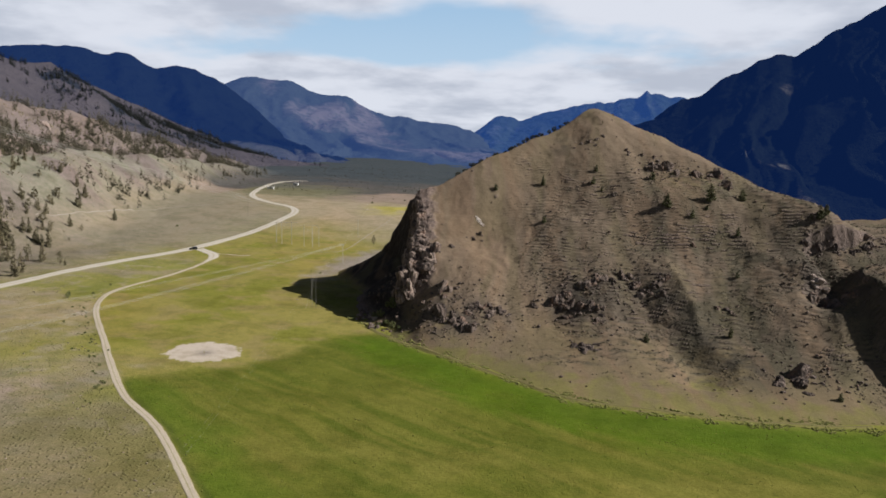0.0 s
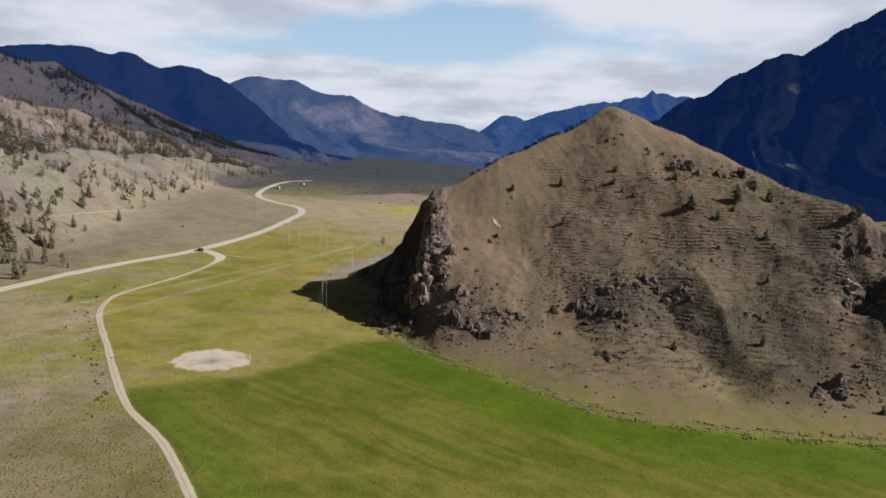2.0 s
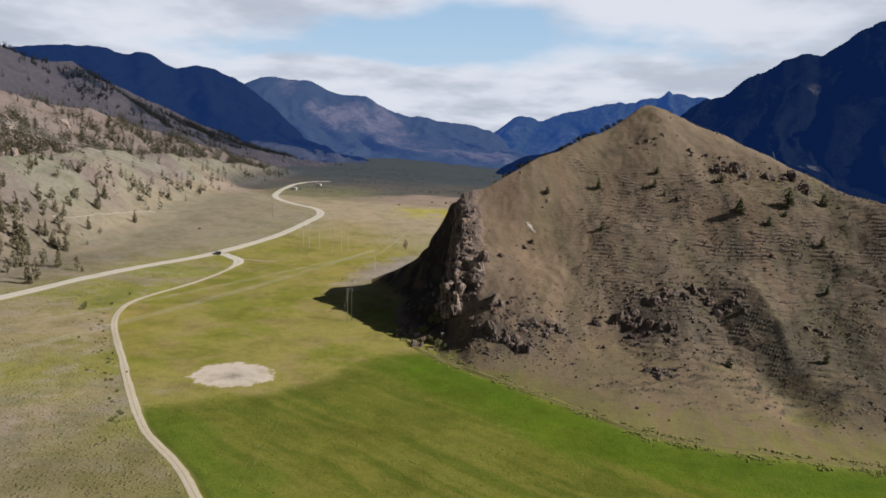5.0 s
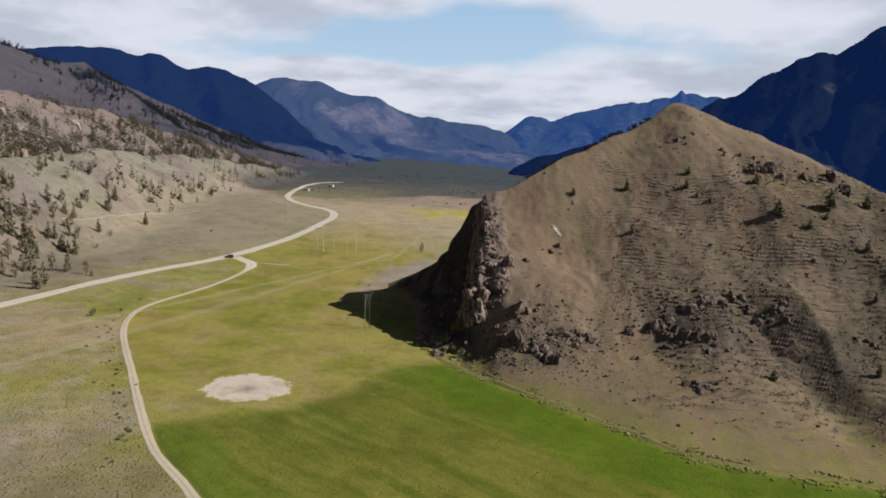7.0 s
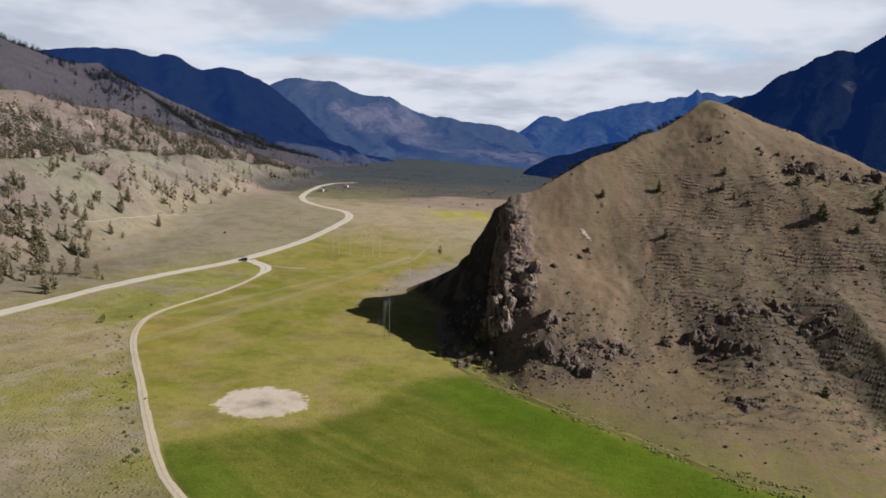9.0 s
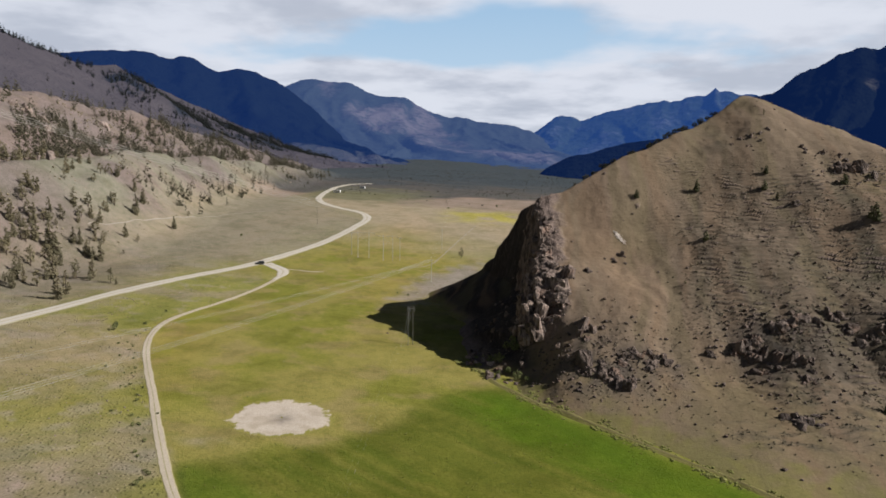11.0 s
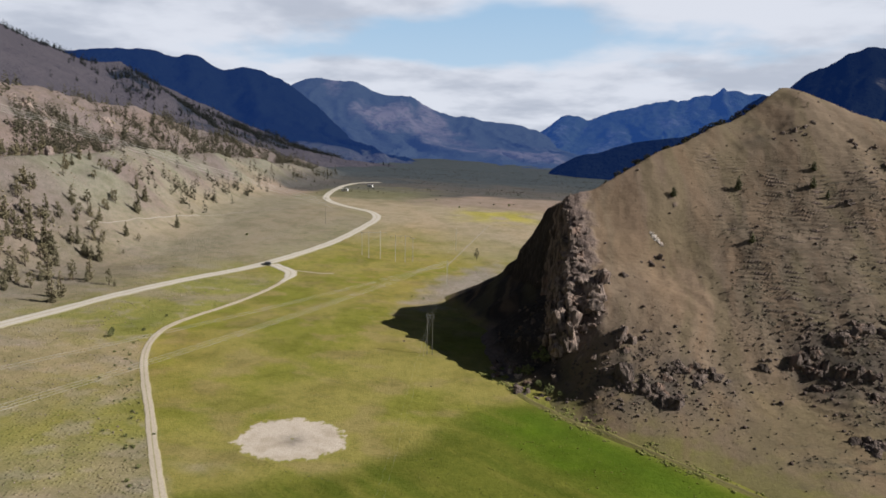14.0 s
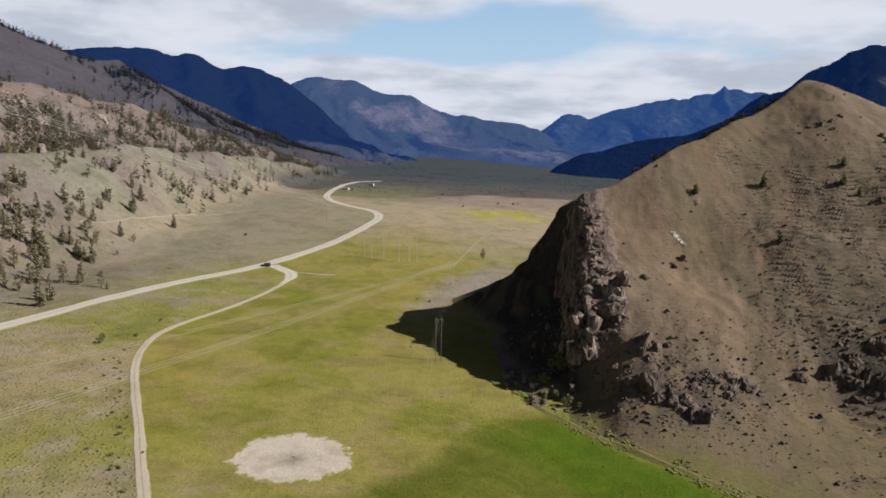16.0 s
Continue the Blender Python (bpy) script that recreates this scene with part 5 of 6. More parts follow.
scatter_mesh("meadow_tufts", *tuft_unit(6), spots_on(9000, 17, (-165, -20, 150, 440), meadow_tufts, land, 0.10, 0.24), WILLOW,
             "small dark tufts scattered over the meadow", "grass tufts")


def field_clumps(x, y):
    tx = np.interp(y, track_xy[:-6, 1], track_xy[:-6, 0])
    edge = np.interp(x, (-102, -78, -58, -44), (196, 207, 236, 260))
    return (x > tx + 2.5) * (y < edge) * (hill(x, y) < land(x, y) - 0.5) * np.clip(0.10 + 0.8 * fbm(x / 14, y / 9, 3, 158), 0, 1)


scatter_mesh("field_clumps", *tuft_unit(8), spots_on(16000, 19, (-105, 125, 120, 270), field_clumps, land, 0.12, 0.30) * (1, 1, 1, 1, 0.6, 1), FIELD_GREEN,
             "coarse dark green clumps in the watered field", "grass clumps")


def far_brush(x, y):
    return smooth(740, 860, y) * np.clip(0.10 + 0.9 * fbm(x / 120, y / 50, 3, 155), 0, 1) * (hillside(x, y) < 1.5)


scatter_mesh("valley_brush", *tuft_unit(5), spots_on(6000, 15, (-330, 140, 740, 1700), far_brush, land, 0.35, 1.0), SHADE_BUSH,
             "dark brush over the upper valley floor", "brush")


def slope_bushes(x, y):
    k = (np.interp(y, FOOT_Y, FOOT_X) - x) / np.interp(y, FOOT_Y, SIDE_W)
    return smooth(2, 10, hillside(x, y)) * np.clip(0.04 + 0.7 * fbm(x / 34, y / 34, 4, 151), 0, 1) * (0.35 + 0.65 * smooth(0.40, 0.5, k))


scatter_mesh("slope_brush", *tuft_unit(3), spots_on(34000, 7, (-470, -230, 330, 1100), slope_bushes, land, 0.4, 1.15), SAGE,
             "brush dotted over the dry hillside", "brush")


def ditch_brush(x, y):
    off = y - np.interp(x, HILL_FOOT_X, HILL_FOOT_Y) + 1.5 * fbm(x / 9, y / 9, 2, 161)
    return (np.exp(-(((off + 2.6) / 2.0) ** 2)) + 0.6 * np.exp(-(((off - 1.6) / 1.6) ** 2))) * np.clip(0.50 + fbm(x / 12, y / 12, 2, 165), 0, 1)


scatter_mesh("ditch_brush", *tuft_unit(4), spots_on(60000, 8, (-48, 150, 190, 290), ditch_brush, hill_mix, 0.28, 0.75) * (1, 1, 1, 1, 0.7, 1), DITCH_GREEN,
             "line of low green brush along the field's edge", "brush")


# ---- trees and shrubs ----
def foliage(bm, rng, centre, size, count):
    """Ragged tufts of needles round a point."""
    for _ in range(count):
        d = Vector((rng.gauss(0, 1), rng.gauss(0, 1), rng.gauss(0, 0.6))).normalized()
        p = centre + d * size * rng.uniform(0.1, 0.8)
        r = size * rng.uniform(0.30, 0.55)
        a = d.orthogonal().normalized()
        b = d.cross(a)
        tip = bm.verts.new(p + d * r * 0.85)
        ring = [bm.verts.new(p + (a * math.cos(t) + b * math.sin(t)) * r * rng.uniform(0.5, 1.0) - d * r * 0.3 + Vector((0, 0, -0.2 * r))) for t in (0, 1.6, 3.1, 4.7)]
        for i in range(4):
            bm.faces.new((tip, ring[i], ring[(i + 1) % 4]))


def trunk_mesh(rng, height, radius, lean=0.03):
    bm = bmesh.new()
    rings = []
    for k in (0, 0.1, 0.35, 0.65, 0.96):
        r = radius * (1.35 if k == 0 else 1 - 0.9 * k)
        off = Vector((lean * height * k * k, 0.5 * lean * height * k, height * k - 0.3 * (k == 0)))
        rings.append([bm.verts.new(off + Vector((r * math.cos(a), r * math.sin(a), 0))) for a in np.linspace(0, 6.283, 7)[:-1]])
    for lo, hi in zip(rings, rings[1:]):
        for i in range(6):
            bm.faces.new((lo[i], lo[(i + 1) % 6], hi[(i + 1) % 6], hi[i]))
    for k in (0.3, 0.42, 0.55, 0.68, 0.8):  # limbs
        for _ in range(3):
            a = rng.uniform(0, 6.283)
            p = Vector((0, 0, height * k))
            d = Vector((math.cos(a), math.sin(a), 0.25)) * height * 0.20 * (1.1 - k)
            s = Vector((-math.sin(a), math.cos(a), 0)) * radius * 0.25
            v = [bm.verts.new(q) for q in (p + s, p - s, p + Vector((0, 0, radius * 0.5)), p + d)]
            for tri in ((0, 1, 3), (1, 2, 3), (2, 0, 3)):
                bm.faces.new([v[i] for i in tri])
    return bm


def conifer_crown(rng, height, width, levels=13, most=8, tufts=6, fat=1.2):
    bm = bmesh.new()
    for i in range(levels):
        k = i / (levels - 1)
        z = height * (0.10 + 0.86 * k)
        reach = width * 0.5 * (1 - k) ** 0.55 * min(1.0, 0.55 + 2.2 * k) * rng.uniform(0.7, 1.15) + 0.06
        for j in range(max(2, int(most * (1 - k)) + 1)):
            a = rng.uniform(0, 6.283)
            r = reach * rng.uniform(0.35, 1.0)
            if rng.random() < 0.14:
                continue
            foliage(bm, rng, Vector((r * math.cos(a), r * math.sin(a), z + rng.uniform(-0.03, 0.03) * height - 0.15 * r)), fat * width * (0.15 + 0.10 * (1 - k)), tufts)
    return bm


def tree_kind(name, seed, height, width, style, leaves, label, category):
    rng = random.Random(seed)
    base = new(name)
    tagged(base, label, category, "trees of the valley")
    part("trunk", trunk_mesh(rng, height * (0.95 if style == "conifer" else 0.6), height * 0.028), BARK, base)
    if style == "conifer":
        bm = conifer_crown(rng, height, width)
    else:
        bm = bmesh.new()
        for _ in range(34):
            d = Vector((rng.gauss(0, 1), rng.gauss(0, 1), rng.gauss(0, 1))).normalized() * rng.uniform(0.35, 1) ** 0.6
            foliage(bm, rng, Vector((d.x * width * 0.42, d.y * width * 0.42, height * (0.55 + 0.40 * d.z))), width * 0.19, 5)
    part("crown", bm, leaves, base)
    return base


PINES = [tree_kind("conifer_tree", 700 + i, (8.8, 10.0, 7.2, 9.0, 6.2)[i], (3.3, 3.6, 3.0, 3.6, 2.9)[i], "conifer", NEEDLES,
                   "olive-green conifer on a dry slope", "tree") for i in range(5)]
JUNIPERS = [tree_kind("juniper_tree", 720 + i, (6.0, 5.2, 7.0)[i], (3.2, 3.2, 3.4)[i], "round", JUNIPER,
                      "olive-brown juniper on dry grass", "tree") for i in range(3)]
SHRUBS = [tree_kind("shrub", 740 + i, (2.2, 3.0, 1.8)[i], (2.6, 3.0, 2.8)[i], "round", WILLOW,
                    "leafy yellow-green shrub", "shrub") for i in range(3)]
HILL_TREES = [tree_kind("conifer_tree", 760 + i, (6.5, 7.0, 5.5)[i], (4.2, 3.8, 3.9)[i], "conifer", HILL_NEEDLES,
                        "bushy dark green conifer on the rocky hill", "tree") for i in range(3)]
CREST_BUSHES = [tree_kind("crest_bush", 780 + i, (2.4, 3.2)[i], (3.4, 3.0)[i], "round", SHADE_BUSH,
                          "dark bush behind the hill's crest", "bush") for i in range(2)]
used = set()


def plant(kinds, i, x, y, scale, height=land, sink=0.1):
    src = kinds[i % len(kinds)]
    m = Matrix.LocRotScale((x, y, float(height(x, y)) - sink), Euler((0, 0, (i * 2.399) % 6.283)), None)
    if src.name not in used:
        used.add(src.name)
        src.matrix_basis, src.scale = m, (scale,) * 3
        return src
    ob = copy_thing(src, m)
    ob.scale = (scale * (0.9 + 0.2 * ((i * 0.618) % 1)),) * 2 + (scale,)
    return ob


# x, y, half the width or height of the crown
HILL_PINES = ((92.1, 308.7, 1.0), (112.1, 311.5, 1.2), (101.8, 303.4, 0.66), (90.5, 329.6, 0.68), (118.5, 293.5, 0.58), (65.0, 336.7, 0.6), (62.7, 330.1, 0.6), (66.0, 325.6, 0.4), (127.3, 314.0, 0.9),
              (109.2, 307.2, 0.4), (39.3, 333.9, 0.75), (16.2, 328.9, 0.6), (68.9, 244.7, 0.55), (98.7, 243.2, 0.6), (37.7, 310.3, 0.6), (110.2, 270.1, 0.45), (151.0, 291.5, 0.9), (154.5, 293.5, 0.8), (121.6, 210.5, 0.45))
for i, (x, y, s) in enumerate(HILL_PINES):
    tagged(plant(HILL_TREES, i, x, y, s, hill), "dark green conifer standing on the rocky hill")
for i, (x, y, s) in enumerate(((147.7, 292.0, 0.55), (144.5, 293.5, 0.5), (138.0, 299.1, 0.36), (132.8, 304.0, 0.36), (127.7, 306.9, 0.36), (73.0, 368.4, 0.35), (27.1, 291.5, 0.3), (51.9, 297.8, 0.34),
                              (54.0, 292.5, 0.3), (103.0, 330.4, 0.34), (101.3, 334.3, 0.38), (113.9, 331.4, 0.38), (109.9, 336.3, 0.34), (33.0, 301.0, 0.32))):
    tagged(plant(JUNIPERS, i, x, y, s, hill), "olive-brown juniper bush on the rocky hill")
for i in range(44):  # behind the crest
    x = -7 + 64 * i / 43 + 0.8 * math.sin(i * 5.1)
    y = float(np.interp(x, (-7, 4, 14.6, 26, 38, 52, 58), (335, 339, 345, 352, 361, 373.5, 379))) + 2.6 + 0.8 * math.sin(i * 3.7)
    tagged(plant(CREST_BUSHES, i, x, y, 0.5 + 0.6 * ((i * 0.618) % 1), hill), "dark bush behind the hill's crest")
for i, (x, y, s) in enumerate(((-31, 287.5, 1.3), (-28, 283.5, 1.5), (-25.8, 285, 1.2), (-29, 288, 1.0), (-33, 281, 1.3), (-30, 276, 1.2), (-36, 284, 1.2), (-27, 271, 1.1), (-38, 288, 0.8), (-24, 268, 0.7), (-33, 274, 0.7), (-41, 290, 0.6))):
    tagged(plant(SHRUBS, i, x, y, s, hill_mix), "leafy yellow-green shrub at the cliff's foot")
tagged(plant(JUNIPERS, 0, -62, 479, 1.2), "lone dark tree in the far meadow")
for i, (x, y, s) in enumerate(((-38, 436, 0.9), (-33, 447, 1.1), (-28, 452, 0.8), (-46, 420, 0.5))):
    tagged(plant(PINES, i, x, y, s, hill_mix), "dark conifer in the lee of the hill")
for i, (x, y, s) in enumerate(((-174, 293, 1.0), (-172, 289, 0.8), (-166, 299, 0.6), (-94, 709, 0.9), (-49, 760, 1.0), (-213, 503, 0.9), (-85, 382, 0.4), (-79, 379, 0.4), (-131, 221, 0.4), (-168, 318, 0.5), (-121, 214, 0.35), (-119, 222, 0.3),
                              (-132, 238, 0.35), (-100, 176, 0.3))):
    tagged(plant(SHRUBS, i, x, y, s), "green shrub on the open valley floor")


rng = random.Random(31)
for i in range(44):  # low shrubs along the track's western edge
    y = 176 + 118 * rng.random()
    x = float(np.interp(y, track_xy[:-6, 1], track_xy[:-6, 0])) - rng.uniform(2.5, 4.5) - abs(rng.gauss(0, 3.5))
    tagged(plant(SHRUBS, i, x, y, rng.uniform(0.18, 0.42)), "small green shrub beside the dirt track")


def slope_part(x, y):
    """How far up the western slope a place lies: 0 at its foot, 1 at its crest."""
    return (np.interp(y, FOOT_Y, FOOT_X) - x) / np.interp(y, FOOT_Y, SIDE_W)


def tree_density(x, y):
    k = slope_part(x, y)
    n = fbm(x / 40, y / 60, 3, 171)
    draw = smooth(0.44, 0.52, k) * (1 - smooth(0.68, 0.88, k)) * smooth(-0.3, 0.15, n)
    foot = np.exp(-(((k - 0.16) / 0.07) ** 2)) * smooth(0.1, 0.4, fbm(x / 30, y / 40, 2, 175)) * smooth(520, 560, y)
    return np.clip(1.7 * draw + 0.4 * foot + 0.03 * (k > 0.05) + 0.07 * smooth(0.85, 0.95, k), 0, 1) * (k > 0.02) * (k < 1.25)


def join_copies(name, sources, spots, label, category, leaves=NEEDLES):
    """The far trees, too many and too small to pick apart, as one mesh."""
    units = []
    for h, w, seed in sources:
        bm = conifer_crown(random.Random(seed), h, w, 7, 4, 3, 1.5)
        bm.verts.index_update()
        units.append((np.array([tuple(v.co) for v in bm.verts]), np.array([[v.index for v in f.verts] for f in bm.faces])))
        bm.free()
    vs, fs, at = [], [], 0
    for i, (x, y, z, s) in enumerate(spots):
        v, f = units[i % len(units)]
        c, q = math.cos(i * 2.4), math.sin(i * 2.4)
        vs.append(np.stack([x + s * (v[:, 0] * c - v[:, 1] * q), y + s * (v[:, 0] * q + v[:, 1] * c), z + s * v[:, 2]], -1))
        fs.append(f + at)
        at += len(v)
    return tagged(link_mesh(name, np.concatenate(vs), np.concatenate(fs), leaves, smooth_shade=False), label, category, kind="stuff")


rng = np.random.default_rng(17)
spots = []
while len(spots) < 1600:
    x, y = rng.uniform(-500, -218), rng.uniform(315, 1120)
    if x > -0.95 * y and rng.random() < float(tree_density(x, y)):
        spots.append((x, y, rng.uniform(0.6, 1.45)))
LOBE_TREES = ((-305, 498), (-308, 506), (-305, 505), (-303, 508), (-304, 513), (-291, 568), (-294, 578), (-291, 578), (-291, 586), (-293, 594), (-289, 603), (-285, 597), (-287, 606), (-297, 635), (-288, 640), (-289, 682), (-283, 672), (-285, 509), (-318, 483), (-321, 495), (-320, 504), (-306, 494), (-303, 482), (-307, 459), (-297, 525), (-297, 535), (-297, 541), (-292, 510), (-291, 532), (-306, 520), (-302, 420), (-298, 422), (-299, 411), (-364, 522), (-363, 533), (-291, 559), (-287, 546))
spots += [(x, y, 0.7 + 0.6 * ((i * 0.618) % 1)) for i, (x, y) in enumerate(LOBE_TREES)]
GROVE_TREES = ((-299, 397), (-290, 390), (-289, 393), (-290, 403), (-287, 403), (-285, 408), (-284, 411), (-297, 408), (-302, 419), (-298, 421), (-281, 418), (-287, 437), (-278, 430), (-277, 438),
               (-288, 452), (-284, 462), (-286, 476), (-283, 505), (-277, 370), (-281, 380), (-277, 383), (-276, 389), (-265, 389), (-265, 380), (-272, 363), (-267, 406), (-264, 407), (-265, 423),
               (-258, 419), (-257, 402), (-248, 400), (-256, 379), (-263, 367), (-263, 381), (-250, 345), (-242, 343), (-250, 337), (-237, 363), (-230, 365), (-217, 359), (-246, 359), (-259, 352))
spots += [(x, y, 0.95 + 0.6 * ((i * 0.618) % 1)) for i, (x, y) in enumerate(GROVE_TREES)]
spots += [(x + rng.uniform(-4, 4), y + rng.uniform(-5, 5), rng.uniform(0.35, 0.95)) for x, y in GROVE_TREES]
spots += [(-270, 392, 1.6), (-267, 389, 1.5), (-218.6, 324, 1.45), (-221, 333, 1.15), (-245, 416, 0.5)]
spots.sort(key=lambda q: math.hypot(q[0], q[1]))
for i, (x, y, s) in enumerate(spots[:290]):
    plant(PINES if i % 10 < 5 else JUNIPERS, i, x, y, s if i % 10 < 5 else 1.15 * s)
join_copies("hillside_trees", ((9.0, 3.6, 1), (10.5, 3.8, 2), (7.2, 3.4, 3), (6.0, 3.2, 4), (8.4, 4.2, 5)), [(x, y, float(land(x, y)) - 0.1, s) for x, y, s in spots[290:]], "scattered dark conifers on the far dry hillside", "trees", FAR_NEEDLES)
v = np.array([tuple(q.co) for q in TAN.data.vertices]).reshape(-1, 97, 3)
spots = []
while len(spots) < 2600:
    a, k = rng.random(), rng.random() * 0.75
    if rng.random() < float(tan_woods(a, k)) * 1.3 + 0.002 + 0.5 * (k < 0.02) * (a < 0.36):
        i, j = int(a * (len(v) - 2)), 7 + int(k ** 0.8 * 88)
        u, w = rng.random(), rng.random()
        p = (v[i, j] * (1 - u) + v[i + 1, j] * u) * (1 - w) + (v[i, j + 1] * (1 - u) + v[i + 1, j + 1] * u) * w
        spots.append((p[0], p[1], p[2] - 0.6, rng.uniform(0.9, 1.7)))
join_copies("mountain_trees", ((7.5, 3.8, 6), (9.0, 4.0, 7), (6.0, 3.6, 8)), spots, "dark woods below the dry mountain's crest", "trees", MOUNTAIN_TREES)
for src in (*PINES, *JUNIPERS, *SHRUBS, *HILL_TREES):
    assert src.name in used


for i, (x, y, s) in enumerate(((-43.9, 291, 1.3), (-38.2, 287, 1.1), (-36, 282, 1.2), (-43.5, 283, 0.8), (-41, 286, 0.9), (-76.4, 312.5, 0.45))):
    base = new("pale_boulder")
    base.location = (x, y, float(hill_mix(x, y)))
    tagged(base, "pale grey boulder at the meadow's edge", "boulder")
    block(base, PALE, random.Random(840 + i), 0, 0, 0.2 * s, s)
    block(base, PALE, random.Random(860 + i), 0.9 * s, 0.3 * s, float(hill_mix(x + 0.9 * s, y + 0.3 * s)) - base.location.z, 0.5 * s)


# ---- rocks and an old path on the western slope ----
def slope_outcrop(x, y, size, seed, label, stand=1.4, count=6):
    rng = random.Random(seed)
    base = new("rock_outcrop")
    z = float(land(x, y))
    base.location = (x, y, z)
    tagged(base, label, "rock", "rock outcrops on the western slope")
    for i in range(count):
        dx, dy = (0, 0) if i == 0 else (rng.gauss(0, size * 1.3), rng.gauss(0, size))
        s = size * (1 if i == 0 else rng.uniform(0.3, 0.75))
        block(base, PALE, rng, dx, dy, float(land(x + dx, y + dy)) - z + 0.2 * s * stand, s, stand)
    return base


slope_outcrop(-346, 487, 4.6, 801, "pale pointed rock pinnacle on the dry hillside", 1.8, 5)
slope_outcrop(-341, 487, 3.4, 802, "pale rock ledge on the dry hillside", 1.1)
slope_outcrop(-332, 484, 2.6, 803, "pale rock ledge on the dry hillside", 0.9)
slope_outcrop(-386, 556, 4.5, 810, "pale sloping rock scar on the wooded hillside", 0.7, 8)
slope_outcrop(-405, 560, 5.0, 804, "pale bare crag on the wooded hillside", 1.2)
slope_outcrop(-392, 640, 3.6, 805, "pale bare crag on the wooded hillside", 1.0)
slope_outcrop(-360, 760, 3.2, 806, "pale bare crag on the wooded hillside", 1.0)
slope_outcrop(-372, 700, 3.0, 807, "pale bare crag on the wooded hillside", 1.0)
slope_outcrop(-345, 850, 2.8, 808, "pale bare crag on the wooded hillside", 1.0)
path_xy = curve_through(((-272.8, 428), (-272.9, 463), (-270.3, 498.7), (-264.8, 538.6), (-255.9, 583), (-231, 616)), 2.0)
junction_xy = curve_through(((-167, 427), (-160, 421), (-153, 413.5), (-150, 403), (-150, 392)), 1.0)
ribbon("junction_apron", junction_xy, 6.5, GRAVEL, 0.10, "widened gravel apron where track meets road", "road", 0.3, True)
spur_xy = curve_through(((-155, 417), (-147, 417), (-139, 415.5), (-131, 416)), 1.0)
ribbon("side_track", spur_xy, 1.2, TRACK, 0.09, "short faint side track off the junction", "track", 0.5)
meadow_xy = curve_through(((-61, 602), (-67, 547), (-72.4, 498), (-77, 458), (-83, 445), (-92, 441)), 2.0)
ribbon("meadow_path", meadow_xy, 0.45, PATH_DIRT, 0.07, "faint vehicle path across the far meadow", "path", 0.6)
ribbon("hillside_path", path_xy, 0.7, PATH_DIRT, 0.12, "faint pale old path along the foot of the slope", "path", 0.35)


# ---- power lines ----
def tube(bm, a, b, r, sides=8, r2=None):
    a, b = Vector(a), Vector(b)
    d = (b - a).normalized()
    u = d.orthogonal().normalized()
    w = d.cross(u)
    r2 = r if r2 is None else r2
    lo = [bm.verts.new(a + (u * math.cos(t) + w * math.sin(t)) * r) for t in np.linspace(0, 6.2832, sides + 1)[:-1]]
    hi = [bm.verts.new(b + (u * math.cos(t) + w * math.sin(t)) * r2) for t in np.linspace(0, 6.2832, sides + 1)[:-1]]
    for i in range(sides):
        bm.faces.new((lo[i], lo[(i + 1) % sides], hi[(i + 1) % sides], hi[i]))
    bm.faces.new(lo[::-1])
    bm.faces.new(hi)
    return bm


def insulator(parent, p):
    bm = bmesh.new()
    for k in range(6):
        z = -0.2 * k
        tube(bm, Vector(p) + Vector((0, 0, z)), Vector(p) + Vector((0, 0, z - 0.12)), 0.14, 8, 0.06)
    part("insulator", bm, CERAMIC, parent)


def h_frame(x, y, turn, height, label, gap=4.0, guys=(), thick=0.16, arm=1.05, wood=POLE_WOOD):
    base = new("h_frame_pole")
    base.matrix_basis = pose(x, y, float(land(x, y)), 0, 0, turn)
    tagged(base, label, "power pole", "wooden power poles")
    for s in (-1, 1):
        part("pole", tube(bmesh.new(), (s * gap / 2, 0, -0.5), (s * gap / 2, 0, height), thick, 10, thick * 0.75), wood, base)
    for s in (-0.2, 0.2):
        part("crossarm", tube(bmesh.new(), (-gap * arm, s, height - 0.9), (gap * arm, s, height - 0.9), 0.07, 6), wood, base)
    part("brace", tube(bmesh.new(), (-gap / 2, 0, height - 6.5), (gap / 2, 0, height - 2.2), 0.04, 6), wood, base)
    part("brace", tube(bmesh.new(), (gap / 2, 0.15, height - 6.5), (-gap / 2, 0.15, height - 2.2), 0.04, 6), wood, base)
    for s in (-1.0, 0.0, 1.0):
        insulator(base, (s * gap * (arm - 0.05), 0, height - 1.1))
    for gx, gy in guys:
        part("guy_wire", tube(bmesh.new(), (gx * 0.1, gy * 0.1, height - 1.0), (gx, gy, 0), 0.02, 5), WIRE, base)
    return base


def single_pole(x, y, height, label, wood=None, thick=0.15):
    base = new("power_pole")
    base.location = (x, y, float(land(x, y)))
    tagged(base, label, "power pole", "wooden power poles")
    part("pole", tube(bmesh.new(), (0, 0, -0.5), (0, 0, height), thick, 10, thick * 0.67), wood or POLE_WOOD, base)
    part("crossarm", tube(bmesh.new(), (-1.2, 0, height - 0.5), (1.2, 0, height - 0.5), 0.09, 6), wood or POLE_WOOD, base)
    for s in (-1.1, 0, 1.1):
        part("insulator", tube(bmesh.new(), (s, 0, height - 0.42), (s, 0, height - 0.12), 0.06, 8, 0.04), CERAMIC, base)
    return base


